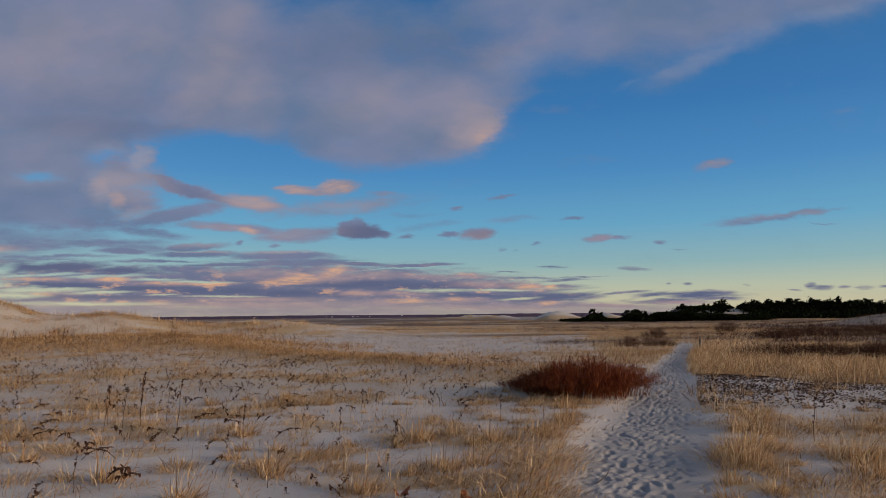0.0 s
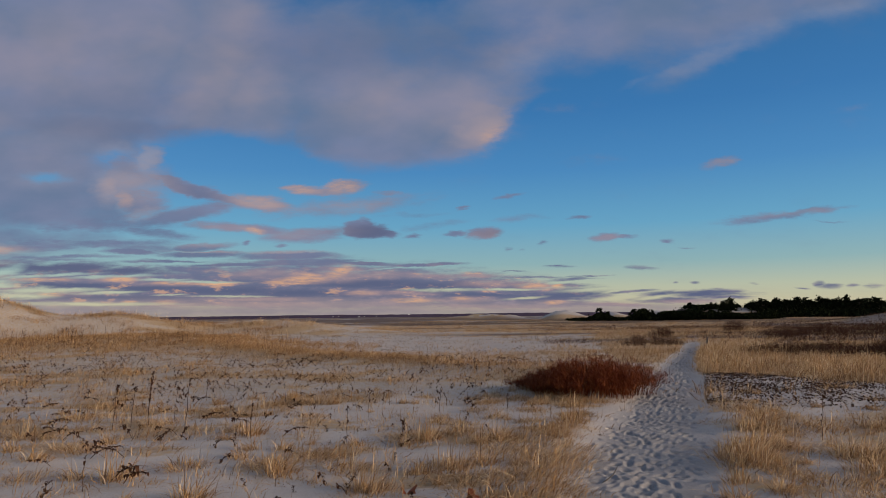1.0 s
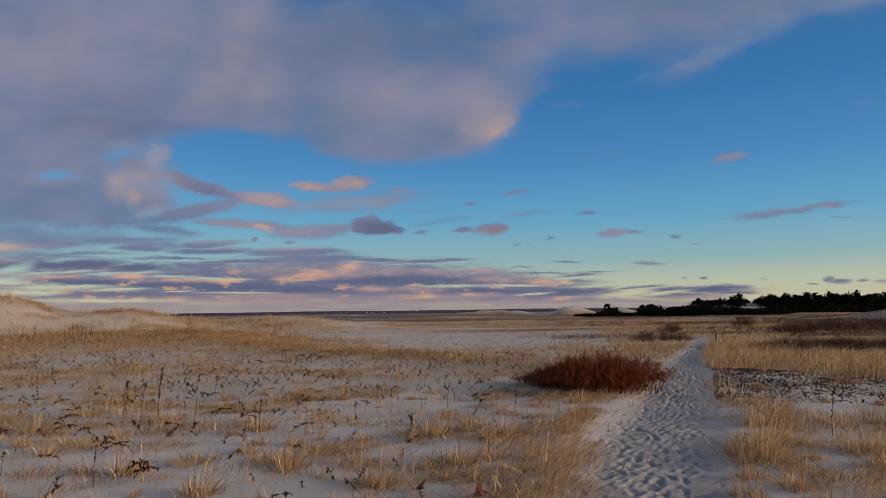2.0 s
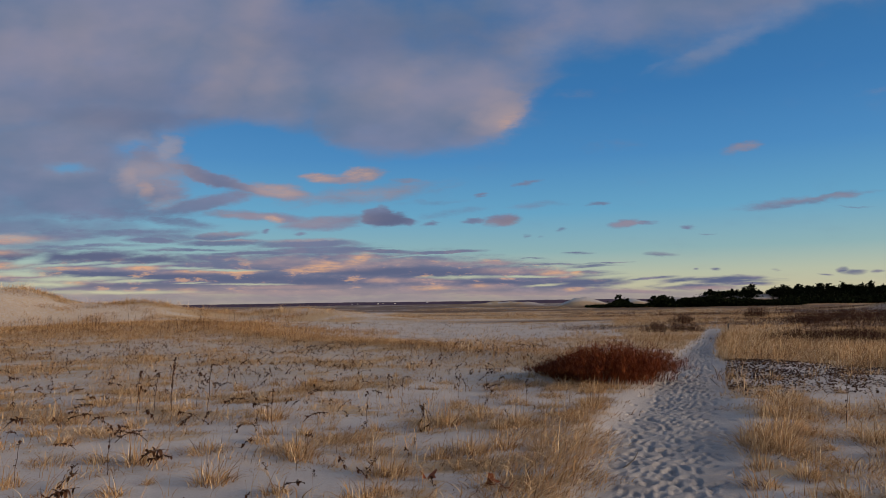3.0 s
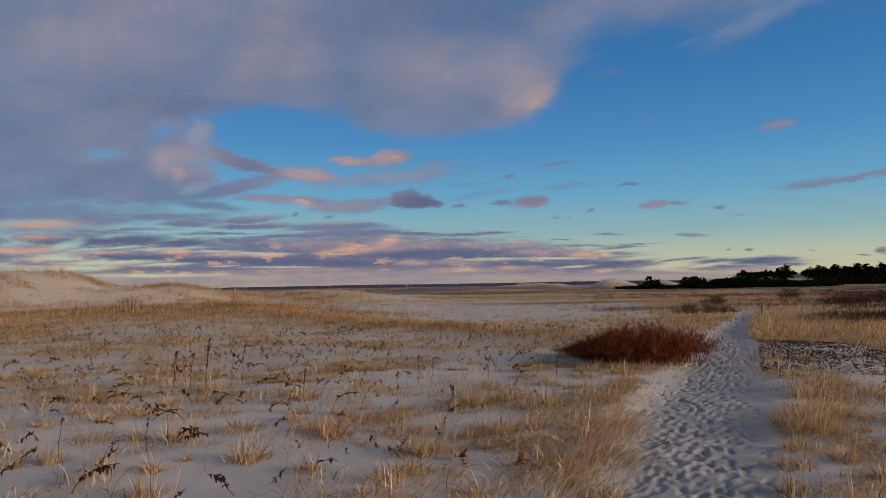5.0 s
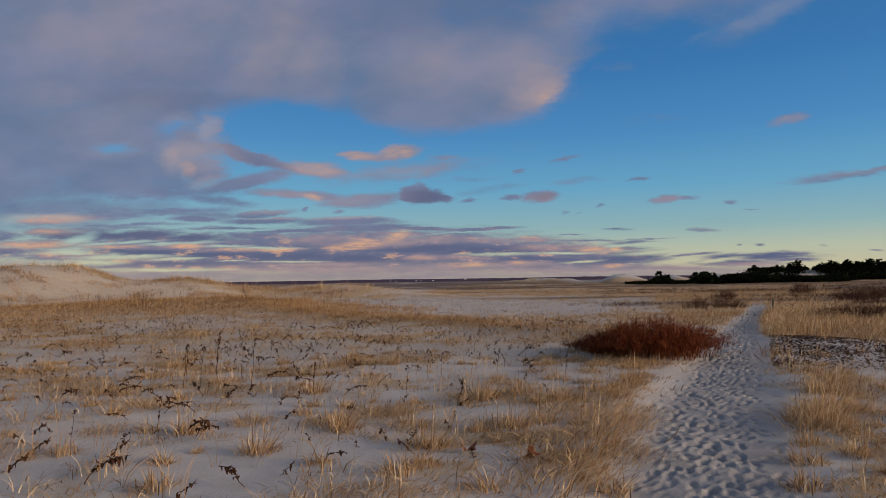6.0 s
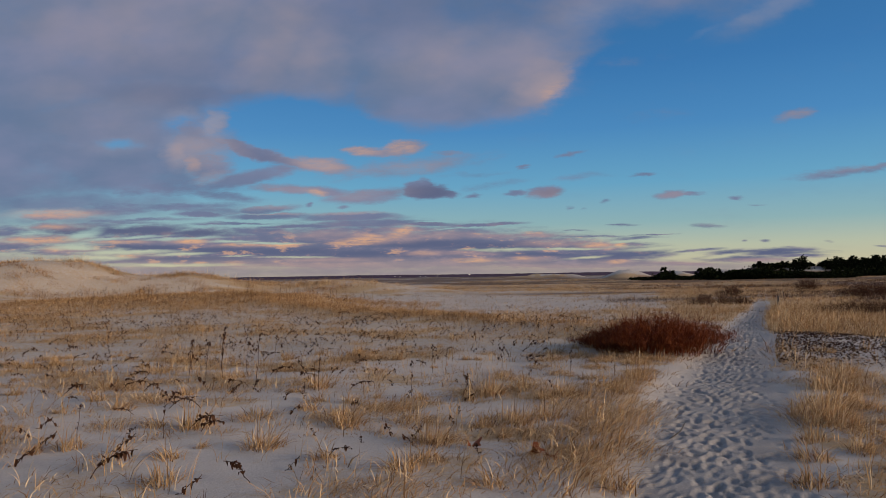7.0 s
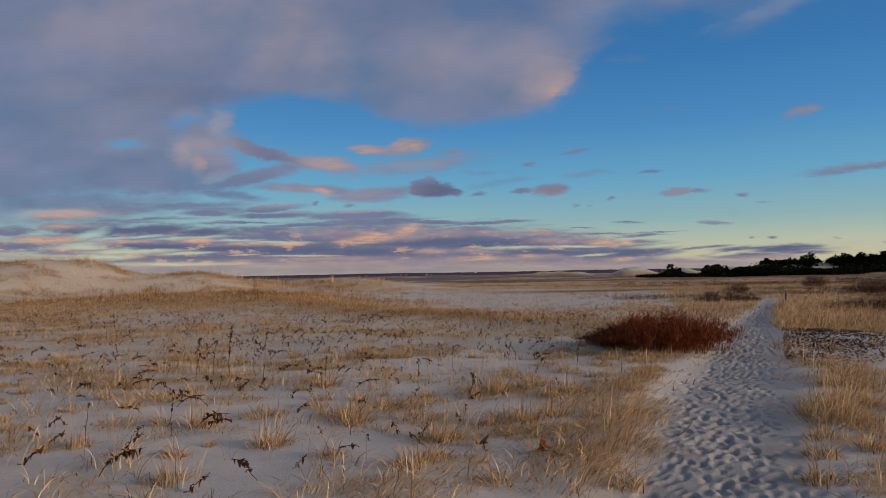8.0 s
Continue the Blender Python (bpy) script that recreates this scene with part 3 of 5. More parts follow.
# clear air ahead: deep blue above, green and pale yellow towards the horizon
air = wt.nodes.new("ShaderNodeValToRGB")
wt.links.new(wrange(sep.outputs[2], 0.0, 0.5, 0.0, 1.0, False), air.inputs[0])
tones = ((0.0, (5.9, 5.1, 3.3)), (0.075, (4.5, 5.0, 3.9)), (0.14, (2.4, 4.2, 4.6)), (0.25, (1.05, 3.5, 5.6)), (0.40, (0.45, 2.3, 5.15)), (0.56, (0.22, 1.65, 4.3)), (0.85, (0.14, 1.15, 3.1)), (1.0, (0.15, 1.1, 2.9)))
while len(air.color_ramp.elements) < len(tones):
    air.color_ramp.elements.new(0.5)
for e, (p, c) in zip(air.color_ramp.elements, tones):
    e.position, e.color = p, (c[0] / 10, c[1] / 10, c[2] / 10, 1)
clear = wmix(wmath("MULTIPLY", wrange(sep.outputs[1], 0.1, 0.6), 0.85), wmix(1.0, sky.outputs[0], (1.75, 1.5, 1.3), "MULTIPLY"), wmix(1.0, air.outputs[0], (10.0, 10.0, 10.0), "MULTIPLY"))
tone = wmix(wmath("MULTIPLY", away, 0.7), tone, (5.6, 4.9, 4.9))
bg_sky = wt.nodes.new("ShaderNodeBackground")
bg_sky.inputs[1].default_value = 0.1
wt.links.new(clear, bg_sky.inputs[0])
bg_cloud = wt.nodes.new("ShaderNodeBackground")
bg_cloud.inputs[1].default_value = 0.1
wt.links.new(tone, bg_cloud.inputs[0])
both = wt.nodes.new("ShaderNodeMixShader")
wt.links.new(cover, both.inputs[0])
wt.links.new(bg_sky.outputs[0], both.inputs[1])
wt.links.new(bg_cloud.outputs[0], both.inputs[2])
wout = wt.nodes.new("ShaderNodeOutputWorld")
wt.links.new(both.outputs[0], wout.inputs[0])

sun = new("sun", bpy.data.lights.new("sun", "SUN"))
sun.data.energy, sun.data.angle, sun.data.color = 3.9, radians(24), (1.0, 0.78, 0.57)
se, sa = radians(SUN_EL), radians(SUN_AZ)
sun.matrix_world = look((60 * math.sin(sa), 60 * math.cos(sa), 60 * math.tan(se)), (0, 0, 0))


# ---------------------------------------------------------------- materials
def material(name):
    m = bpy.data.materials.new(name)
    m.use_nodes = True
    nt = m.node_tree
    return m, nt, nt.nodes["Principled BSDF"]


def tex_noise(nt, scale, detail=4, rough=0.55, vec=None):
    n = nt.nodes.new("ShaderNodeTexNoise")
    if vec is None:
        vec = nt.nodes.new("ShaderNodeNewGeometry").outputs["Position"]
    nt.links.new(vec, n.inputs["Vector"])
    n.inputs["Scale"].default_value, n.inputs["Detail"].default_value, n.inputs["Roughness"].default_value = scale, detail, rough
    return n.outputs[0]


def ramp(nt, fac, *stops):
    n = nt.nodes.new("ShaderNodeValToRGB")
    nt.links.new(fac, n.inputs[0])
    e = n.color_ramp.elements
    while len(e) < len(stops):
        e.new(0.5)
    for k, (p, c) in enumerate(stops):
        e[k].position, e[k].color = p, (*c, 1)
    return n.outputs[0]


def mixc(nt, f, a, b, blend="MIX"):
    n = nt.nodes.new("ShaderNodeMix")
    n.data_type, n.blend_type = "RGBA", blend
    for sock, v in ((n.inputs[0], f), (n.inputs[6], a), (n.inputs[7], b)):
        if isinstance(v, (int, float)):
            sock.default_value = v
        elif isinstance(v, tuple):
            sock.default_value = (*v, 1)
        else:
            nt.links.new(v, sock)
    return n.outputs[2]


def mathn(nt, op, a, b):
    n = nt.nodes.new("ShaderNodeMath")
    n.operation, n.use_clamp = op, True
    for k, v in enumerate((a, b)):
        if isinstance(v, (int, float)):
            n.inputs[k].default_value = v
        else:
            nt.links.new(v, n.inputs[k])
    return n.outputs[0]


def bump(nt, bsdf, height, strength, distance):
    n = nt.nodes.new("ShaderNodeBump")
    n.inputs["Strength"].default_value, n.inputs["Distance"].default_value = strength, distance
    nt.links.new(height, n.inputs["Height"])
    nt.links.new(n.outputs[0], bsdf.inputs["Normal"])


def attribute(nt, name):
    n = nt.nodes.new("ShaderNodeAttribute")
    n.attribute_name = name
    return n.outputs["Fac"]


def sand_material(name, a, b, c, d):
    m, nt, bsdf = material(name)
    patch = ramp(nt, tex_noise(nt, 0.5, 5), (0.3, a), (0.7, b))
    worn = ramp(nt, tex_noise(nt, 1.5, 5), (0.3, c), (0.7, d))
    patch = mixc(nt, attribute(nt, "worn"), patch, worn)
    speck = ramp(nt, tex_noise(nt, 60, 3, 0.7), (0.3, (0.78, 0.78, 0.78)), (0.7, (1.08, 1.08, 1.08)))
    col = mixc(nt, 1.0, patch, speck, "MULTIPLY")
    # straw litter and low dead heath lying on the sand
    straw = ramp(nt, tex_noise(nt, 14.0, 8, 0.8), (0.3, (0.26, 0.165, 0.085)), (0.7, (0.56, 0.40, 0.22)))
    fleck = mathn(nt, "ADD", mathn(nt, "MULTIPLY", attribute(nt, "litter"), 0.62), mathn(nt, "MULTIPLY", tex_noise(nt, 7.0, 8, 0.75), 0.55))
    litter = ramp(nt, fleck, (0.40, (0, 0, 0)), (0.56, (0.9, 0.9, 0.9)))
    col = mixc(nt, litter, col, straw)
    heath = ramp(nt, tex_noise(nt, 0.6, 6, 0.7), (0.3, (0.05, 0.026, 0.02)), (0.7, (0.12, 0.065, 0.042)))
    col = mixc(nt, attribute(nt, "heath"), col, heath)
    nt.links.new(col, bsdf.inputs["Base Color"])
    bsdf.inputs["Roughness"].default_value = 0.95
    bsdf.inputs["Specular IOR Level"].default_value = 0.15
    h = mixc(nt, 0.4, tex_noise(nt, 9, 5, 0.6), tex_noise(nt, 70, 3, 0.6))
    bump(nt, bsdf, h, 0.5, 0.03)
    return m


def blade_material(name, stops, through_light=0.45, rough=0.6, gloss=0.2):
    """Thin dead leaves: each island its own tint, some light comes through."""
    m, nt, bsdf = material(name)
    rnd = nt.nodes.new("ShaderNodeNewGeometry").outputs["Random Per Island"]
    col = ramp(nt, rnd, *stops)
    col = mixc(nt, 1.0, col, ramp(nt, tex_noise(nt, 0.35, 4), (0.3, (0.75, 0.72, 0.7)), (0.7, (1.1, 1.1, 1.1))), "MULTIPLY")
    nt.links.new(col, bsdf.inputs["Base Color"])
    bsdf.inputs["Roughness"].default_value = rough
    bsdf.inputs["Specular IOR Level"].default_value = gloss
    if through_light:
        tr = nt.nodes.new("ShaderNodeBsdfTranslucent")
        nt.links.new(col, tr.inputs[0])
        mx = nt.nodes.new("ShaderNodeMixShader")
        mx.inputs[0].default_value = through_light
        nt.links.new(bsdf.outputs[0], mx.inputs[1])
        nt.links.new(tr.outputs[0], mx.inputs[2])
        nt.links.new(mx.outputs[0], nt.nodes["Material Output"].inputs[0])
    return m


def bark_material(name, a, b, scale=25.0):
    m, nt, bsdf = material(name)
    n = tex_noise(nt, scale, 6, 0.65)
    nt.links.new(ramp(nt, n, (0.3, a), (0.7, b)), bsdf.inputs["Base Color"])
    bsdf.inputs["Roughness"].default_value = 0.9
    bump(nt, bsdf, n, 0.6, 0.01)
    return m


MAT_SAND = sand_material("dune_sand", (0.45, 0.405, 0.375), (0.56, 0.505, 0.465), (0.30, 0.28, 0.272), (0.385, 0.36, 0.345))
MAT_STRAW = blade_material("straw_blades", ((0.0, (0.15, 0.078, 0.03)), (0.3, (0.44, 0.265, 0.125)), (0.65, (0.68, 0.46, 0.25)), (1.0, (0.86, 0.68, 0.45))), 0.28)
MAT_MAT = blade_material("matted_straw", ((0.0, (0.10, 0.050, 0.022)), (0.5, (0.40, 0.23, 0.108)), (1.0, (0.64, 0.42, 0.22))), 0.25)
MAT_WEED = blade_material("withered_weed", ((0.0, (0.03, 0.014, 0.009)), (0.6, (0.065, 0.031, 0.018)), (1.0, (0.15, 0.072, 0.036))), 0.1, gloss=0.04)
MAT_RED = blade_material("red_twigs", ((0.0, (0.045, 0.010, 0.004)), (0.6, (0.16, 0.036, 0.013)), (1.0, (0.36, 0.11, 0.04))), 0.0, gloss=0.04)
MAT_BROWN = blade_material("brown_twigs", ((0.0, (0.035, 0.016, 0.012)), (0.6, (0.07, 0.03, 0.018)), (1.0, (0.14, 0.07, 0.04))), 0.0, gloss=0.04)
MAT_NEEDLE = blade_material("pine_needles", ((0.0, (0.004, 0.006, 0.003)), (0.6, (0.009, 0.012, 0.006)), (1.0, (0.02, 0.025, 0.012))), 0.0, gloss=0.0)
MAT_BARK = bark_material("pine_bark", (0.035, 0.025, 0.02), (0.09, 0.065, 0.05))
MAT_STICK = bark_material("driftwood", (0.03, 0.025, 0.022), (0.09, 0.07, 0.06), 60)
MAT_LEAF = blade_material("rust_leaf", ((0.0, (0.20, 0.055, 0.02)), (1.0, (0.30, 0.09, 0.035))), 0.2)
# distance haze over the shore is put into this violet base colour
MAT_SHORE = bark_material("far_wood_hazed", (0.035, 0.022, 0.05), (0.055, 0.034, 0.07), 0.02)
MAT_WALL = bark_material("white_clapboard", (0.75, 0.74, 0.72), (0.82, 0.81, 0.8), 0.5)
MAT_ROOF = bark_material("grey_shingle", (0.12, 0.11, 0.12), (0.2, 0.19, 0.19), 0.5)


# ---------------------------------------------------------------- land
def lattice(x, y, seed):
    """Smooth value noise, 0 to 1, with a period of one unit."""
    xi, yi = np.floor(x), np.floor(y)
    fx, fy = x - xi, y - yi
    fx, fy = fx * fx * (3 - 2 * fx), fy * fy * (3 - 2 * fy)

    def corner(a, b):
        v = np.sin(a * 127.1 + b * 311.7 + seed * 74.7) * 43758.5453
        return v - np.floor(v)

    top = corner(xi, yi) * (1 - fx) + corner(xi + 1, yi) * fx
    bot = corner(xi, yi + 1) * (1 - fx) + corner(xi + 1, yi + 1) * fx
    return top * (1 - fy) + bot * fy


def fbm(x, y, seed, octaves=4):
    total, amp, norm = 0.0, 1.0, 0.0
    for k in range(octaves):
        total = total + amp * lattice(x * 2 ** k, y * 2 ** k, seed + k)
        norm += amp
        amp *= 0.5
    return total / norm


def smooth(v, a, b):
    t = np.clip((v - a) / (b - a), 0, 1)
    return t * t * (3 - 2 * t)


def hill(x, y, cx, cy, sx, sy, turn=0.0):
    c, s = math.cos(radians(turn)), math.sin(radians(turn))
    dx, dy = x - cx, y - cy
    return np.exp(-((dx * c + dy * s) / sx) ** 2 - ((dy * c - dx * s) / sy) ** 2)


def along(y):
    """The middle of the footpath."""
    return 0.352 * y - 0.45 - 0.23 * smooth(y, 5.5, 8.5) * (1 - smooth(y, 24, 34))


def half_width(y):
    return 0.62 - 0.017 * np.clip(y - 8, 0, 20)


def ridge(x, y):
    """Distance to the low grassy ridge that crosses the field."""
    ax, ay, bx, by = -15.0, 38.0, 3.0, 18.5
    t = np.clip(((x - ax) * (bx - ax) + (y - ay) * (by - ay)) / ((bx - ax) ** 2 + (by - ay) ** 2), 0, 1)
    return np.hypot(x - ax - t * (bx - ax), y - ay - t * (by - ay)), t


def height(x, y):
    x, y = np.asarray(x, float), np.asarray(y, float)
    z = 0.22 * (fbm(x / 7, y / 7, 3) - 0.5) * smooth(np.hypot(x, y), 2, 12)
    z = z + 0.10 * (fbm(x / 1.4, y / 1.4, 11, 3) - 0.5) * (1 - smooth(y, 25, 60))
    d, t = ridge(x, y)
    z = z + 0.2 * np.exp(-(d / 2.2) ** 2)
    z = z + 0.65 * hill(x, y, -19, 39, 10, 9)
    z = z - 0.25 * hill(x, y, 2, 40, 10, 10)
    # sand dunes
    z = z + 3.7 * (1 - np.exp(-1.7 * (hill(x, y, -39.0, 55, 6.5, 5.5, -8) + hill(x, y, -54, 50, 12, 7, -12))))
    z = z + 1.8 * hill(x, y, -27, 58, 5.5, 5) + 1.3 * hill(x, y, -16, 64, 8, 6)
    z = z + 1.3 * (fbm(x / 4, y / 4, 23, 4) - 0.5) * hill(x, y, -40, 56, 24, 12)
    z = z + 1.6 * hill(x, y, 61, 92, 9, 7)
    s = x - along(y)
    z = z + 0.03 * smooth(-s, 0.75, 1.25) * (1 - smooth(-s, 1.8, 3.4)) * smooth(y, 2, 5) * (1 - smooth(y, 10, 14))
    # white dunes and the wooded rise behind the scrub
    for cx, cy, sx, sy, a in ((35.5, 207, 5.0, 9, 2.5), (29.5, 205, 3.0, 8, 1.2), (48.5, 208, 3.9, 8, 2.5), (60.5, 209, 4.4, 8, 2.4), (4, 300, 6, 9, 1.2), (12, 306, 4.5, 9, 1.3), (19, 298, 6, 9, 1.9), (27, 303, 3.5, 8, 1.2)):
        z = z + a * hill(x, y, cx, cy, sx, sy) * (0.55 + 0.9 * fbm(x / 4.5, y / 6, 39, 3))
    z = z + (2.9 + 1.3 * (fbm(x / 9, y / 12, 37, 3) - 0.5)) * smooth(x, 60, 73) * (1 - smooth(x, 260, 330)) * np.exp(-((y - 213) / 13.0) ** 2)
    far = smooth(np.hypot(x, y), 60, 130) * (1 - smooth(np.hypot(x, y), 400, 900))
    z = z + far * 0.6 * (fbm(x / 28, y / 28, 31, 4) - 0.5)
    z = z - 5.0 * smooth(np.hypot(x, y), 600, 1600)
    # the worn bed of the path
    s = np.abs(x - along(y))
    z = z - 0.05 * (1 - smooth(s, half_width(y) - 0.15, half_width(y) + 0.5)) * smooth(y, -8, 0) * (1 - smooth(y, 34, 42))
    return z


def grass_cover(x, y):
    """How much of the ground carries grass, 0 to 1."""
    patch = smooth(fbm(x / 0.7, y / 0.7, 41, 3), 0.42, 0.62)
    g = patch * (0.4 + 0.6 * smooth(fbm(x / 3.5, y / 3.5, 43, 3), 0.3, 0.6))
    # open sand between the mats out in the field
    mats = smooth(fbm(x / 1.5, y / 2.4, 141, 3), 0.32, 0.52)
    g = g * (1 - smooth(y, 9, 14) * (1 - mats) * 0.8)
    low_mats = smooth(fbm(x / 1.0, y / 0.8, 143, 3), 0.46, 0.56) * smooth(fbm(x / 4.0, y / 4.0, 145, 2), 0.25, 0.45)
    g = np.maximum(g, 0.8 * low_mats * smooth(y, 7.5, 11) * (1 - smooth(y, 30, 36)))
    d, t = ridge(x, y)
    g = np.maximum(g, 0.95 * np.exp(-(d / 1.9) ** 2))
    g = np.maximum(g, 0.9 * np.clip(1.5 * hill(x, y, -17, 37, 11, 7), 0, 1))
    g = g * (1 - 0.72 * np.clip(1.7 * hill(x, y, -2, 45, 8, 15, 10), 0, 1) * smooth(d, 1.5, 3.5))
    g = g * (1 - 0.85 * np.clip(1.5 * hill(x, y, 3.0, 21.5, 2.4, 1.8), 0, 1))
    g = g * (1 - 0.5 * smooth(-x, -0.2, 1.0) * (1 - smooth(y, 7.5, 10)))
    g = np.maximum(g, 0.8 * smooth(y, 56, 72) * smooth(fbm(x / 9, y / 9, 47, 3), 0.25, 0.5) * smooth(x, -16, -8))
    g = np.maximum(g, 0.85 * smooth(x - 0.19 * y, 0.0, 1.5) * smooth(y, 21.0, 24.0))
    s = x - along(y)
    right = smooth(s, 0.7, 1.3)
    g = np.where((s > 0.5) & (y < 12.6), g * 0.8, g)
    front = 15.2 + 2.6 * smooth(-x, -9.5, -6.5) + 1.2 * (fbm(x / 1.5, y / 1.5, 53, 2) - 0.5)
    meadow = smooth(y, front, front + 0.8)
    g = np.where(s > 0.4, np.maximum(meadow * 0.97, (1 - meadow) * g), g)
    bare = right * (1 - smooth(y, front - 0.5, front)) * smooth(y, 12.6, 13.4)
    g = g * (1 - 0.9 * bare)
    # grass edging the near path
    g = np.maximum(g, 0.7 * smooth(s, 0.8, 1.2) * smooth(fbm(x / 1.0, y / 1.0, 59, 3), 0.42, 0.6) * (1 - smooth(y, 11.5, 12.6)))
    g = np.maximum(g, 0.2 * hill(x, y, 0.6, 7.2, 0.9, 1.4))
    # bare dune faces
    g = g * (1 - 0.6 * np.clip(2.2 * hill(x, y, -40, 53, 18, 6, -8), 0, 1))
    # tufts along the crests
    g = np.maximum(g, 0.8 * np.exp(-((y - 54.6 - 0.27 * (x + 38)) / 1.5) ** 2) * smooth(-x, 12, 18) * smooth(fbm(x / 2, y / 2, 57, 2), 0.4, 0.6))
    # sparse on the far white dunes
    g = g * (1 - 0.9 * smooth(y, 196, 204) * smooth(x, 15, 30))
    w = half_width(y)
    keep = smooth(np.abs(s), w - 0.05, w + 0.35)
    keep = keep * (1 - 0.3 * smooth(-s, w - 0.2, w) * (1 - smooth(-s, w + 0.35, w + 0.75)) * (1 - smooth(y, 8.5, 10.5)))
    g = g * (1 - 0.75 * brush_cover(x, y))
    return np.clip(g * np.where((y > -8) & (y < 38.5), keep, 1.0), 0, 1)


def brush_cover(x, y):
    """Low dark brush in bands to the right of the path."""
    b = smooth(fbm(x / 8, y / 3.2, 73, 3), 0.41, 0.5) * smooth(x - 0.42 * y, 0.0, 3.0) * smooth(y, 23.5, 26.0) * (1 - smooth(y, 95, 120))
    b = np.maximum(b, 0.9 * smooth(fbm(x / 11, y / 4, 79, 3), 0.5, 0.58) * smooth(y, 38, 46) * (1 - smooth(y, 95, 120)) * smooth(x - 0.1 * y, 0, 4))
    b = np.maximum(b, 0.95 * np.clip(1.6 * hill(x, y, 31, 48, 12, 2.6, 6), 0, 1))
    return np.maximum(b, 0.9 * np.clip(1.6 * hill(x, y, 17.5, 28.6, 4.2, 1.0, -4), 0, 1))


def litter_cover(x, y):
    """Straw and chaff lying on the sand."""
    g = grass_cover(x, y)
    s = np.abs(x - along(y)) - half_width(y)
    field = (0.16 + 0.16 * smooth(y, 10, 18)) * smooth(s, 0.2, 0.9) * (1 - smooth(y, 75, 90)) * (1 - 0.3 * np.clip(1.5 * hill(x, y, -1, 46, 9, 15, 10) + hill(x, y, 3.0, 21.5, 2.4, 1.8), 0, 1))
    strip = smooth(x - along(y), 0.7, 1.0) * smooth(y, 12.0, 12.6) * (1 - smooth(y, 14.8 + 2.6 * smooth(-x, -9.5, -6.5), 15.6 + 2.6 * smooth(-x, -9.5, -6.5)))
    field = field * (1 - 0.85 * strip)
    return np.clip(np.maximum(g * (0.55 + 0.4 * smooth(y, 15, 60)), field) * (0.4 + 0.6 * smooth(s, -0.1, 0.3)), 0, 1)


def heath_cover(x, y):
    h = smooth(fbm(x / 45, y / 14, 61, 4), 0.37, 0.47) * smooth(y, 85, 130) * 0.85
    h = np.maximum(h, smooth(fbm(x / 30, y / 9, 61, 4), 0.55, 0.63) * smooth(y, 55, 70) * 0.7)
    h = np.maximum(h, smooth(y, 133, 139) * smooth(x - 0.165 * y, 0, 3) * (1 - smooth(x - 0.43 * y, 0, 6) * (1 - smooth(y, 168, 178))) * 0.95)
    h = np.maximum(h, 0.8 * np.clip(1.5 * hill(x, y, 9, 58, 9, 2.0), 0, 1))
    open_sand = 1.8 * (hill(x, y, 33.5, 204, 7, 9) + hill(x, y, 48.5, 204, 4.6, 9) + hill(x, y, 59.5, 204, 4.2, 9) + hill(x, y, 81, 203, 4.5, 6) + hill(x, y, 91, 199, 4.5, 2.5) + hill(x, y, 103, 196, 5, 2) + hill(x, y, 15, 298, 16, 8))
    open_sand = np.clip(open_sand * (0.55 + 0.9 * fbm(x / 5, y / 5, 69, 3)), 0, 1)
    h = np.maximum(h, 0.6 * brush_cover(x, y))
    return np.clip(h * (1 - open_sand), 0, 1) * (1 - smooth(y, 1500, 1900))


def link_mesh(name, verts, tris, mat, parent=None, label="", quads=None):
    """A mesh object from vertex and face arrays."""
    me = bpy.data.meshes.new(name)
    verts = np.asarray(verts, np.float32).reshape(-1, 3)
    faces = [f for f in (tris, quads) if f is not None and len(f)]
    loops = np.concatenate([np.asarray(f, np.int32).ravel() for f in faces])
    sizes = np.concatenate([np.full(len(f), np.asarray(f).shape[1], np.int32) for f in faces])
    me.vertices.add(len(verts))
    me.vertices.foreach_set("co", verts.ravel())
    me.loops.add(len(loops))
    me.loops.foreach_set("vertex_index", loops)
    me.polygons.add(len(sizes))
    me.polygons.foreach_set("loop_start", np.concatenate([[0], np.cumsum(sizes)[:-1]]).astype(np.int32))
    me.update(calc_edges=True)
    me.materials.append(mat)
    ob = new(name, me)
    if parent is not None:
        ob.parent = parent
    if label:
        tagged(ob, label)
    return ob


def graded(start, end, first, least_growth):
    out, step = [start], first
    while out[-1] < end:
        out.append(out[-1] + step)
        step *= least_growth
    return out


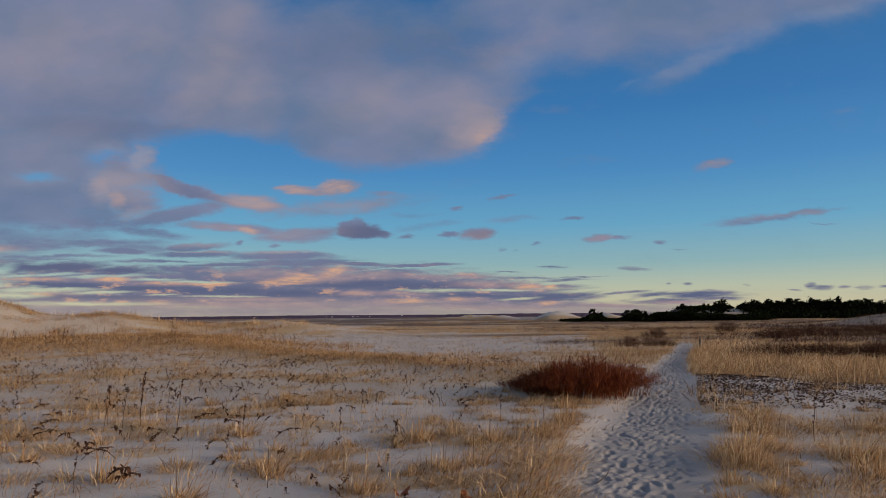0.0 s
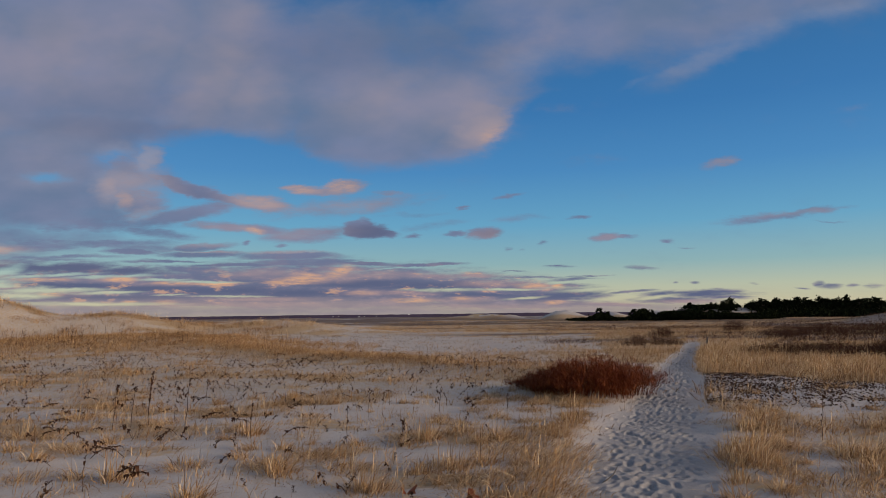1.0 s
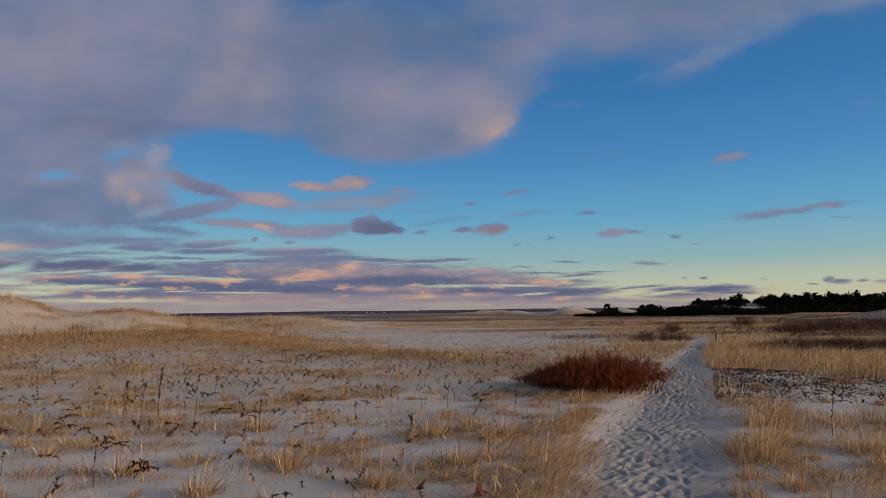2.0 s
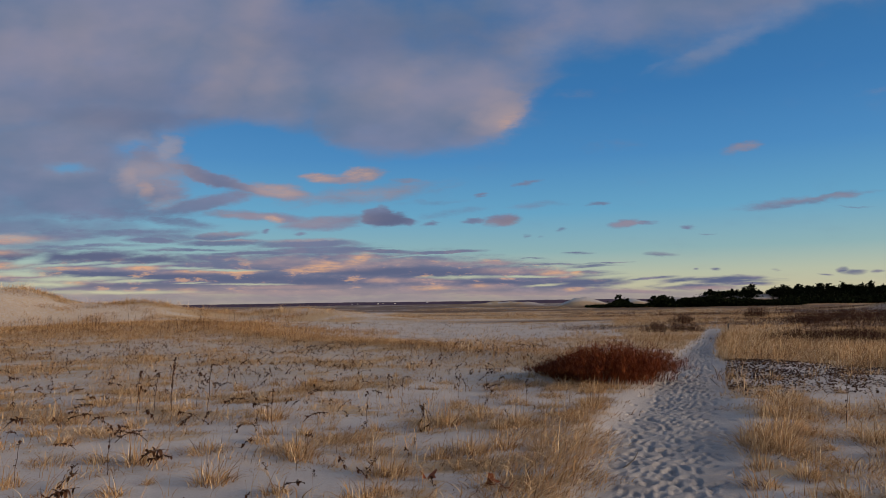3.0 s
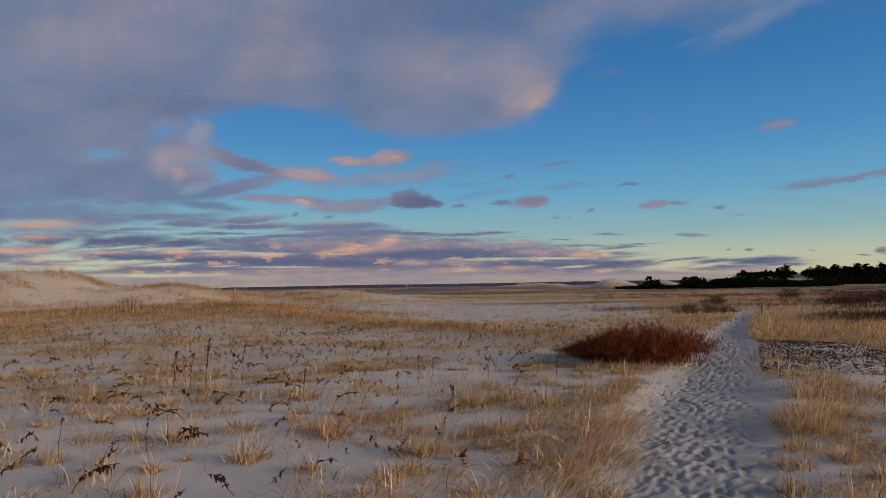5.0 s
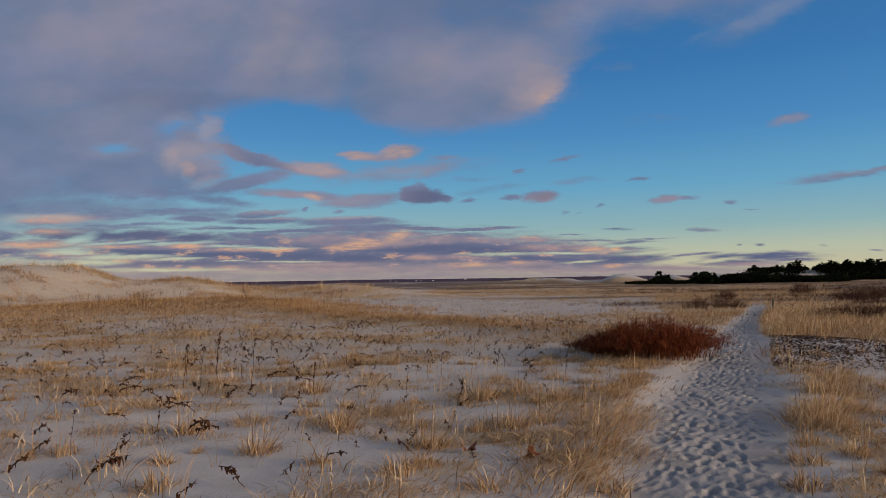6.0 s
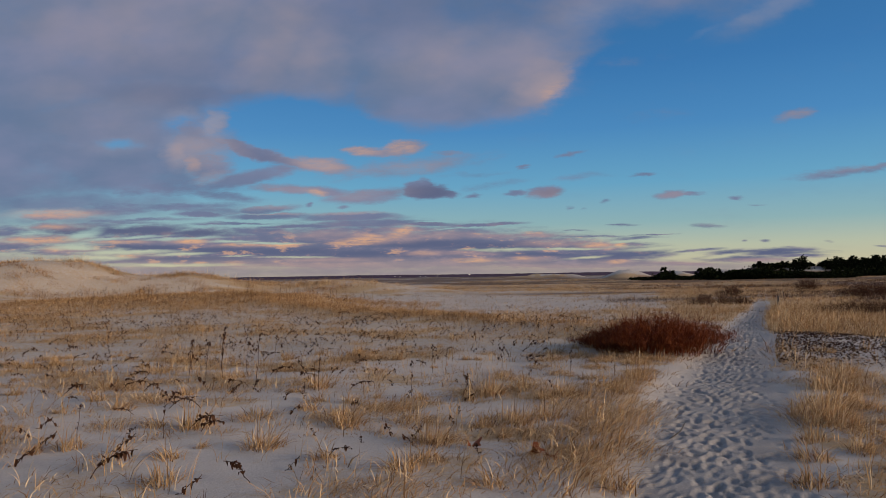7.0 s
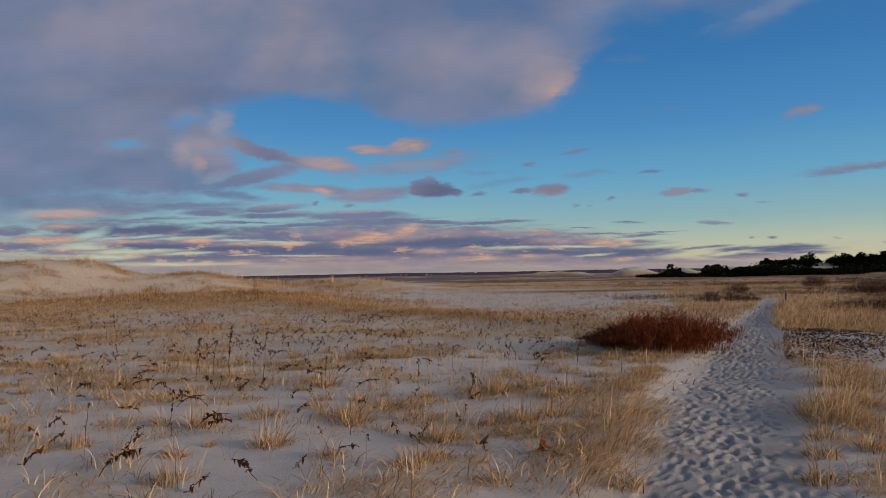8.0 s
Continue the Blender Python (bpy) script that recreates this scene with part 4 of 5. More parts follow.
def build_ground():
    cols = list(np.arange(-0.96, 0.961, 0.0225))
    right = graded(0.96, 4600, 0.06, 1.055)[1:]
    cols = [-v for v in reversed(right)] + cols + right
    rows = [-v for v in reversed(graded(6.6, 4600, 0.3, 1.12))] + list(np.arange(-6.5, 4.0, 0.08))
    y = 4.0
    while y < 4600:
        rows.append(y)
        y += max(0.030, 0.00034 * y * y) if y < 60 else 0.03 * y
    S, Y = np.meshgrid(np.array(cols), np.array(rows))
    X = S + along(np.clip(Y, -10, 60))
    Z = height(X, Y)
    # footprints: overlapping troughs with a raised rim
    rng = np.random.default_rng(5)
    cols, rows = np.array(cols), np.array(rows)
    for k in range(4000):
        fy = -6.0 + 42.0 * rng.random() ** 1.2
        fs = np.clip(rng.normal(-0.02, 0.36), -0.8, 0.8) * float(half_width(fy)) / 0.62
        turn = math.atan(0.352) * -1 + rng.normal(0, 0.35)
        ln, wd, dp = rng.uniform(0.06, 0.12), rng.uniform(0.030, 0.05), rng.uniform(0.009, 0.017)
        i0, i1 = np.searchsorted(rows, (fy - 0.3, fy + 0.3))
        j0, j1 = np.searchsorted(cols, (fs - 0.3, fs + 0.3))
        if i1 - i0 < 2 or j1 - j0 < 2:
            continue
        dx = X[i0:i1, j0:j1] - along(fy) - fs
        dy = Y[i0:i1, j0:j1] - fy
        a = (dy * math.cos(turn) - dx * math.sin(turn)) / ln
        b = (dx * math.cos(turn) + dy * math.sin(turn)) / wd
        r = np.sqrt(a * a + b * b)
        Z[i0:i1, j0:j1] += -dp * (1 - smooth(r, 0.6, 1.05)) + 0.18 * dp * np.exp(-((r - 1.3) / 0.25) ** 2)
    nr, nc = Z.shape
    verts = np.stack([X, Y, Z], -1).reshape(-1, 3)
    i, j = np.meshgrid(np.arange(nr - 1), np.arange(nc - 1), indexing="ij")
    a = (i * nc + j).ravel()
    quads = np.stack([a, a + 1, a + nc + 1, a + nc], -1)
    mid_s, mid_y = cols[j.ravel()], rows[i.ravel()]
    on_path = (np.abs(mid_s + 0.015) < 0.66) & (mid_y > -6.0) & (mid_y < 37.0)
    for name, mask, mat, label in (("ground", ~on_path, MAT_SAND, "pale dune sand with dry grass litter"), ("footpath", on_path, MAT_SAND, "trodden pale sand path covered in footprints")):
        q = quads[mask]
        used, inv = np.unique(q, return_inverse=True)
        ob = link_mesh(name, verts[used], None, mat, quads=inv.reshape(q.shape))
        ob.data.shade_smooth()
        vx, vy = verts[used, 0], verts[used, 1]
        for key, fn in (("litter", lambda: litter_cover(vx, vy)), ("heath", lambda: heath_cover(vx, vy)),
                        ("worn", lambda: (1 - smooth(np.abs(vx - along(vy)), half_width(vy) - 0.25, half_width(vy) + 0.3)) * (1 - smooth(vy, 36, 40)))):
            at = ob.data.attributes.new(key, "FLOAT", "POINT")
            at.data.foreach_set("value", fn().astype(np.float32))
        tagged(ob, label, name, kind="structure")


build_ground()


# ---------------------------------------------------------------- plants
def blade_arrays(P, H, az, lean, W, seg, rng):
    """Curved tapering strips: roots P, heights H, leaning by lean towards az."""
    n = len(P)
    t = np.linspace(0, 1, seg + 1)
    out = (lean * H)[:, None] * t[None] ** 1.7
    up = H[:, None] * (t[None] - 0.42 * np.clip(lean, 0, 1.6)[:, None] * t[None] ** 2.2)
    cx = P[:, 0, None] + np.cos(az)[:, None] * out
    cy = P[:, 1, None] + np.sin(az)[:, None] * out
    cz = P[:, 2, None] + up - 0.01
    face = rng.uniform(0, math.pi, n)
    wx, wy = np.cos(face)[:, None] * W[:, None], np.sin(face)[:, None] * W[:, None]
    k = (1 - 0.75 * t[:-1] ** 1.5)[None] * 0.5
    L = np.stack([cx[:, :-1] - wx * k, cy[:, :-1] - wy * k, cz[:, :-1]], -1)
    R = np.stack([cx[:, :-1] + wx * k, cy[:, :-1] + wy * k, cz[:, :-1]], -1)
    tip = np.stack([cx[:, -1:], cy[:, -1:], cz[:, -1:]], -1)
    verts = np.concatenate([L, R, tip], 1)
    per = 2 * seg + 1
    f = []
    for s in range(seg - 1):
        f += [(s, seg + s, seg + s + 1), (s, seg + s + 1, s + 1)]
    f.append((seg - 1, 2 * seg - 1, 2 * seg))
    tris = (np.array(f)[None] + (np.arange(n) * per)[:, None, None]).reshape(-1, 3)
    return verts.reshape(-1, 3), tris


def scatter(rng, count, x0, x1, y0, y1, cover, wedge=True):
    x, y = rng.uniform(x0, x1, count), rng.uniform(y0, y1, count)
    keep = rng.random(count) < cover(x, y)
    if wedge:
        keep &= (x > -0.98 * np.abs(y) - 4) & (x < 0.85 * np.abs(y) + 4)
    return x[keep], y[keep]


def clumps(rng, cx, cy, per, spread, hmin, hmax, lean, width, seg):
    n = len(cx) * per
    r = spread * np.sqrt(rng.random(n))
    a = rng.uniform(0, 2 * math.pi, n)
    x, y = np.repeat(cx, per) + r * np.cos(a), np.repeat(cy, per) + r * np.sin(a)
    P = np.stack([x, y, height(x, y)], -1)
    tall = np.repeat(rng.uniform(0.6, 1.15, len(cx)) * (0.45 + 1.1 * fbm(cx / 1.1, cy / 1.1, 95, 3)), per)
    H = rng.uniform(hmin, hmax, n) * tall
    wind = np.repeat(rng.normal(-0.2, 0.9, len(cx)), per)
    az = np.where(rng.random(n) < 0.55, a, wind + rng.normal(0, 0.5, n))
    return blade_arrays(P, H, az, np.abs(rng.normal(lean, lean * 0.6, n)), rng.uniform(0.6, 1.3, n) * width, seg, rng)


def stuff(name, arrays, mat, label, category):
    v, f, base = [], [], 0
    for a, b in arrays:
        v.append(a)
        f.append(b + base)
        base += len(a)
    return tagged(link_mesh(name, np.concatenate(v), np.concatenate(f), mat), label, category, kind="stuff")


def build_grass():
    rng = np.random.default_rng(17)
    near = []
    x, y = scatter(rng, 13000, -16, 14, -6, 13, grass_cover, False)
    near.append(clumps(rng, x, y, 9, 0.13, 0.05, 0.26, 1.4, 0.0085, 3))
    # thin single blades standing by themselves
    x, y = scatter(rng, 4600, -11, 9, 3.5, 13, lambda a, b: 0.09 + 0.16 * grass_cover(a, b) * (np.abs(a - along(b)) > 0.95))
    off = np.abs(x - along(y)) > 0.95
    near.append(clumps(rng, x[off], y[off], 4, 0.07, 0.14, 0.44, 0.5, 0.0055, 4))
    stuff("near_grass", near, MAT_STRAW, "dry straw-coloured dune grass in thin tufts on sand", "dune grass")
    mats = []
    x, y = scatter(rng, 15000, -16, 14, -6, 13, lambda a, b: grass_cover(a, b) + 0.05 * (np.abs(a - along(b)) > 1.1), False)
    mats.append(clumps(rng, x, y, 10, 0.17, 0.04, 0.17, 1.6, 0.0085, 2))
    x, y = scatter(rng, 30000, -34, 30, 13, 33, lambda a, b: 0.02 + grass_cover(a, b))
    mats.append(clumps(rng, x, y, 7, 0.16, 0.07, 0.23, 1.3, 0.012, 2))
    x, y = scatter(rng, 21000, -20, 6, 15, 44, lambda a, b: 0.8 * np.exp(-(ridge(a, b)[0] / 0.9) ** 2))
    mats.append(clumps(rng, x, y, 8, 0.18, 0.10, 0.36, 1.0, 0.011, 2))
    x, y = scatter(rng, 9000, -30, -4, 27, 46, lambda a, b: np.clip(1.5 * hill(a, b, -17, 37, 11, 6), 0, 1))
    mats.append(clumps(rng, x, y, 8, 0.2, 0.08, 0.34, 1.0, 0.014, 2))
    x, y = scatter(rng, 9000, 4, 32, 13, 33, lambda a, b: grass_cover(a, b) * (a > along(b) + 0.6))
    mats.append(clumps(rng, x, y, 8, 0.2, 0.12, 0.42, 0.9, 0.011, 2))
    stuff("matted_grass", mats, MAT_MAT, "brown flattened dead grass matted on the sand", "dead grass")
    mid = []
    x, y = scatter(rng, 26000, -36, 32, 13, 33, grass_cover)
    mid.append(clumps(rng, x, y, 8, 0.19, 0.05, 0.18, 1.3, 0.009, 2))
    x, y = scatter(rng, 4500, -36, 32, 13, 33, grass_cover)
    mid.append(clumps(rng, x, y, 5, 0.12, 0.15, 0.4, 0.5, 0.007, 2))
    x, y = scatter(rng, 9000, 4, 32, 13, 33, lambda a, b: grass_cover(a, b) * (a > along(b) + 0.6))
    mid.append(clumps(rng, x, y, 8, 0.2, 0.15, 0.55, 0.85, 0.011, 2))
    stuff("field_grass", mid, MAT_STRAW, "dry straw-coloured dune grass across the open field", "dune grass")
    far = []
    x, y = scatter(rng, 24000, -75, 68, 33, 75, grass_cover)
    far.append(clumps(rng, x, y, 6, 0.3, 0.06, 0.3, 0.8, 0.028, 1))
    x, y = scatter(rng, 24000, -120, 180, 75, 210, lambda a, b: 0.8 * grass_cover(a, b) * (1 - heath_cover(a, b)))
    far.append(clumps(rng, x, y, 4, 0.6, 0.06, 0.28, 0.8, 0.08, 1))
    x, y = scatter(rng, 5200, -62, -12, 46, 66, lambda a, b: 0.9 * np.exp(-((b - 54.6 - 0.27 * (a + 38)) / 1.3) ** 2))
    far.append(clumps(rng, x, y, 7, 0.3, 0.25, 0.8, 0.8, 0.018, 2))
    brown = []
    x, y = scatter(rng, 42000, -75, 68, 33, 75, grass_cover)
    brown.append(clumps(rng, x, y, 6, 0.3, 0.06, 0.3, 1.0, 0.03, 1))
    x, y = scatter(rng, 60000, -120, 180, 75, 210, lambda a, b: 0.8 * grass_cover(a, b) * (1 - heath_cover(a, b)))
    brown.append(clumps(rng, x, y, 4, 0.6, 0.06, 0.3, 0.9, 0.08, 1))
    x, y = scatter(rng, 14000, -64, -14, 45, 62, lambda a, b: 0.9 * smooth(fbm(a / 2.6, b / 1.6, 63, 3), 0.43, 0.55))
    brown.append(clumps(rng, x, y, 6, 0.28, 0.1, 0.45, 1.0, 0.03, 1))
    brush = []
    x, y = scatter(rng, 22000, 5, 68, 23, 75, lambda a, b: 0.8 * brush_cover(a, b))
    brush.append(clumps(rng, x, y, 7, 0.25, 0.12, 0.42, 0.7, 0.016, 2))
    x, y = scatter(rng, 9000, 8, 100, 75, 120, lambda a, b: 0.8 * brush_cover(a, b))
    brush.append(clumps(rng, x, y, 6, 0.5, 0.15, 0.45, 0.7, 0.05, 1))
    stuff("low_brush", brush, MAT_BROWN, "low dark brown brush in bands across the meadow", "brush")
    stuff("far_dead_grass", brown, MAT_MAT, "brown dead grass among the distant straw", "dead grass")
    stuff("far_grass", far, MAT_STRAW, "pale dry grass covering the distant flats", "dune grass")


build_grass()


def part(name, arrays, mat, parent, label=""):
    v, f, base = [], [], 0
    for a, b in arrays:
        v.append(a)
        f.append(b + base)
        base += len(a)
    return link_mesh(name, np.concatenate(v), np.concatenate(f), mat, parent, label)


def thing(name, label, category, group=""):
    return tagged(new(name), label, category, group)


def on_ground(x, y, turn=0.0, size=1.0, sink=0.0):
    return Matrix.LocRotScale((x, y, float(height(x, y)) - sink), Euler((0, 0, radians(turn))), None) @ Matrix.Diagonal((size, size, size, 1))


def put_copy(ob, m):
    """A copy at a pose that may carry a size."""
    loc, rot, size = m.decompose()
    c = copy_thing(ob, Matrix.LocRotScale(loc, rot, None))
    c.scale = size
    return c


def tube(points, r0, r1, sides=5):
    """A tapering rod along points."""
    pts = np.asarray(points, float)
    n = len(pts)
    d = np.gradient(pts, axis=0)
    d /= np.linalg.norm(d, axis=1)[:, None] + 1e-9
    side = np.cross(d, (0.31, 0.87, 0.39))
    side /= np.linalg.norm(side, axis=1)[:, None] + 1e-9
    other = np.cross(d, side)
    a = np.arange(sides) * 2 * math.pi / sides
    r = np.linspace(r0, r1, n)[:, None, None]
    v = pts[:, None] + r * (np.cos(a)[None, :, None] * side[:, None] + np.sin(a)[None, :, None] * other[:, None])
    v = np.concatenate([v.reshape(-1, 3), pts[:1], pts[-1:]])
    f = []
    for i in range(n - 1):
        for k in range(sides):
            p, q = i * sides + k, i * sides + (k + 1) % sides
            f += [(p, q, q + sides), (p, q + sides, p + sides)]
    for k in range(sides):
        f.append((n * sides, (k + 1) % sides, k))
        f.append((n * sides + 1, (n - 1) * sides + k, (n - 1) * sides + (k + 1) % sides))
    return v, np.array(f)


# ---------------------------------------------------------------- tussocks
def build_tussock(seed, n, radius, tall, lean, wind):
    rng = np.random.default_rng(seed)
    ob = thing("grass_tussock", "dry golden dune grass tussock with bent blades on sand", "grass tussock", "grass tussocks")

    def tuft(n, radius, h0, h1, lean, width, pull):
        r, a = radius * np.sqrt(rng.random(n)), rng.uniform(0, 2 * math.pi, n)
        P = np.stack([r * np.cos(a), r * np.sin(a), np.zeros(n)], -1)
        az = np.where(rng.random(n) < pull, radians(wind) + rng.normal(0, 0.45, n), a + rng.normal(0, 0.4, n))
        return blade_arrays(P, rng.uniform(h0, h1, n) * (1 - 0.3 * r / radius), az, np.abs(rng.normal(lean, 0.5, n)), rng.uniform(0.0045, 0.0105, n), 4, rng)

    part("tuft", [tuft(int(n * 0.85), radius, 0.35 * tall, tall, lean, 0.005, 0.55), tuft(int(n * 0.35), radius * 1.7, 0.3 * tall, 0.7 * tall, 1.3, 0.005, 0.4)], MAT_STRAW, ob)
    part("thatch", [tuft(int(n * 0.95), radius * 1.35, 0.2 * tall, 0.6 * tall, 1.5, 0.006, 0.45)], MAT_MAT, ob, "brown matted dead blades at the foot")
    return ob


TUSSOCKS = [build_tussock(101, 150, 0.24, 0.33, 1.1, -30), build_tussock(102, 90, 0.14, 0.46, 0.7, 20), build_tussock(103, 170, 0.34, 0.29, 1.3, -10),
            build_tussock(104, 60, 0.12, 0.34, 0.8, 80), build_tussock(105, 210, 0.28, 0.52, 0.75, -60), build_tussock(106, 45, 0.09, 0.28, 0.7, 150)]
SPOTS = []


def tussocks(kind, size, *spots):
    for x, y in spots:
        SPOTS.append((kind, size, x, y))


tussocks(2, 0.85, (-0.65, 9.45), (0.17, 6.9), (0.55, 8.43), (-1.5, 8.35), (0.25, 6.1), (-0.95, 5.0))
tussocks(2, 0.9, (0.95, 8.2), (1.0, 7.35), (0.9, 6.45), (3.6, 6.7), (4.05, 6.6))
tussocks(4, 1.0, (3.3, 8.2), (3.55, 8.6), (3.9, 9.0), (4.3, 7.2), (4.63, 8.1), (3.25, 7.75), (5.4, 7.9))
tussocks(0, 1.0, (-1.12, 7.58), (-2.87, 7.65), (-0.16, 7.54), (3.32, 7.1), (4.03, 8.62), (4.7, 10.9), (5.1, 9.8), (5.83, 9.8), (3.2, 7.5), (-6.1, 11.5), (-5.95, 9.9), (4.4, 10.2), (0.1, 9.6), (1.2, 9.7))
tussocks(1, 1.0, (-1.77, 7.34), (-3.36, 7.15), (-2.76, 9.78), (-0.77, 6.61), (0.62, 9.1), (0.35, 7.7), (4.1, 9.9), (-2.3, 6.3), (-0.3, 9.2), (1.75, 10.4))
tussocks(2, 1.0, (0.32, 5.4), (0.5, 5.9), (0.68, 6.7), (0.82, 7.0), (1.02, 7.7), (1.2, 8.0), (1.38, 8.6), (0.9, 8.8))
tussocks(0, 0.75, (1.35, 9.3), (1.55, 10.0), (1.8, 10.9), (2.1, 11.6), (1.15, 10.6), (0.7, 11.3), (1.3, 11.9))
tussocks(0, 0.9, (1.2, 13.6), (1.7, 13.3), (2.2, 13.1), (2.6, 12.9), (0.8, 14.2), (1.5, 12.6), (2.05, 12.3), (0.6, 13.1))
tussocks(3, 1.0, (2.17, 5.5), (2.5, 6.3), (-4.1, 6.2), (-4.6, 7.9), (-2.0, 8.6), (-0.9, 5.6), (2.75, 6.9), (-2.7, 5.2), (0.75, 5.4))
tussocks(5, 1.0, (-3.0, 5.9), (-3.8, 7.2), (-1.6, 5.9), (-5.2, 8.4), (-2.4, 8.1), (-1.2, 9.0), (-0.2, 5.3), (-4.4, 9.1), (3.0, 5.9))


def place_tussocks():
    rng = np.random.default_rng(7)
    used = set()
    for kind, size, x, y in SPOTS:
        if kind not in used:
            TUSSOCKS[kind].matrix_world = on_ground(x, y, 0, size)
            used.add(kind)
        else:
            put_copy(TUSSOCKS[kind], on_ground(x, y, rng.uniform(-50, 50), size * rng.uniform(0.85, 1.15)))
    # smaller tufts all over the near field
    x, y = scatter(rng, 360, -10, 8, 5.5, 16, lambda a, b: 0.25 + 0.75 * grass_cover(a, b))
    s = np.abs(x - along(y))
    for a, b, d in zip(x, y, s):
        if d > 1.05:
            put_copy(TUSSOCKS[int(rng.choice((0, 1, 3, 5, 5, 3, 2)))], on_ground(a, b, rng.uniform(0, 360), rng.uniform(0.5, 0.95)))


place_tussocks()


# ---------------------------------------------------------------- withered weeds
def curled_leaf(rng, at, way, length, width):
    """A narrow, drooping leaf that curls at its end."""
    t = np.linspace(0, 1, 5)
    droop, rise = rng.uniform(0.2, 1.2), rng.uniform(0.0, 0.7)
    x, y = math.cos(way), math.sin(way)
    out = length * (0.75 * t - 0.35 * t ** 3)
    z = length * (rise * t - droop * t ** 2 + 0.12 * t ** 4)
    mid = np.stack([at[0] + x * out, at[1] + y * out, at[2] + z], -1)
    w = width * np.array([0.35, 0.9, 1.0, 0.75, 0.08])[:, None]
    side = np.array([-y, x, 0.0])[None] * w
    fold = np.array([0, 0, 1.0])[None] * w * 0.45
    v = np.concatenate([mid - side + fold, mid, mid + side + fold])
    f = []
    for i in range(4):
        f += [(i, i + 5, i + 6), (i, i + 6, i + 1), (i + 5, i + 10, i + 11), (i + 5, i + 11, i + 6)]
    return v, np.array(f)


def weed_shape(seed, style):
    rng = np.random.default_rng(seed)
    if style == "upright":
        tall, bow, n = rng.uniform(0.5, 0.7), rng.uniform(0.0, 0.12), 9
    elif style == "arched":
        tall, bow, n = rng.uniform(0.10, 0.17), rng.uniform(0.3, 0.42), 19
    else:
        tall, bow, n = rng.uniform(0.07, 0.16), rng.uniform(0.06, 0.2), 9
    t = np.linspace(0, 1, 8)
    z = tall * (np.sin(t * math.pi * (0.62 if style == "arched" else 0.5)))
    pts = np.stack([bow * t ** 1.4 + rng.normal(0, 0.006, 8), rng.normal(0, 0.006, 8), z - 0.03 * (1 - t)], -1)
    leaves = []
    for k in range(n):
        u = rng.uniform(0.1 if style == "stub" else 0.3, 1.0)
        at = np.array([np.interp(u, t, pts[:, c]) for c in range(3)])
        leaves.append(curled_leaf(rng, at, rng.uniform(0, 2 * math.pi), rng.uniform(0.05, 0.11), rng.uniform(0.010, 0.019)))
    head = []
    if style == "upright":
        for k in range(26):
            u = rng.uniform(0.78, 1.0)
            at = np.array([np.interp(u, t, pts[:, c]) for c in range(3)])
            head.append(curled_leaf(rng, at + (0, 0, 0.01), rng.uniform(0, 2 * math.pi), rng.uniform(0.025, 0.045), 0.006))
    return tube(pts, 0.0045, 0.0025, 4), leaves, head


WEED_LABEL = {"upright": "withered dark brown weed stalk standing upright in sand", "arched": "withered dark weed stalk bent over with hanging leaves", "stub": "short withered weed with curled dark leaves on sand"}


def build_weed(seed, style):
    stem, leaves, head = weed_shape(seed, style)
    ob = thing("withered_weed", WEED_LABEL[style], "weed", "withered weeds")
    part("stem", [stem], MAT_WEED, ob)
    for leaf in leaves:
        part("leaf", [leaf], MAT_WEED, ob)
    if head:
        part("seed_head", head, MAT_WEED, ob, "dark shaggy seed head")
    return ob


WEEDS = {"upright": [build_weed(201, "upright"), build_weed(202, "upright"), build_weed(203, "upright")],
         "arched": [build_weed(211, "arched"), build_weed(212, "arched"), build_weed(213, "arched")],
         "stub": [build_weed(221, "stub"), build_weed(222, "stub")]}
FIRST = set()
WEED_RNG = np.random.default_rng(31)


def weeds(style, turn, size, *spots):
    for x, y in spots:
        ob = WEEDS[style][int(WEED_RNG.integers(len(WEEDS[style])))]
        m = on_ground(x, y, turn + WEED_RNG.normal(0, 25), size * WEED_RNG.uniform(0.85, 1.15))
        if ob.name in FIRST:
            put_copy(ob, m)
        else:
            FIRST.add(ob.name)
            ob.matrix_world = m


weeds("upright", 0, 1.0, (-4.82, 10.7), (-4.6, 10.8), (-5.2, 11.0), (-5.0, 10.5), (-3.85, 10.3), (4.75, 9.2), (-4.4, 11.3), (-4.95, 11.6))
weeds("upright", 0, 0.65, (-3.44, 6.66), (-2.69, 9.55), (-1.12, 11.6), (-1.35, 11.6), (0.85, 10.9), (-4.9, 14.2), (-1.37, 9.3), (-4.1, 6.3), (-0.2, 12.3))
weeds("arched", 0, 1.0, (-3.94, 11.1), (-3.2, 6.95), (-4.1, 8.05), (-6.4, 11.9), (-6.1, 10.7), (-2.3, 9.66), (-3.4, 7.1), (-6.2, 9.2), (-5.6, 9.6))
weeds("arched", 170, 1.0, (-2.0, 5.2), (-3.7, 8.1), (-2.9, 10.5), (-4.3, 9.6))
weeds("arched", 10, 1.1, (-3.35, 5.28), (-4.6, 4.9))
weeds("stub", 0, 1.0, (-4.42, 6.2), (-3.83, 6.7), (-2.45, 5.0), (-3.9, 9.4), (-2.54, 7.84), (-0.99, 6.7), (-4.2, 5.6), (-3.6, 6.1), (-4.9, 6.9), (-2.9, 8.7))


def weed_zone(x, y):
    z = 0.25 + 0.75 * smooth(fbm(x / 1.6, y / 1.6, 71, 3), 0.42, 0.6)
    return z * (1 - smooth(x - along(y), -2.6, -1.6)) * (0.5 + 0.5 * smooth(y, 7.5, 10))


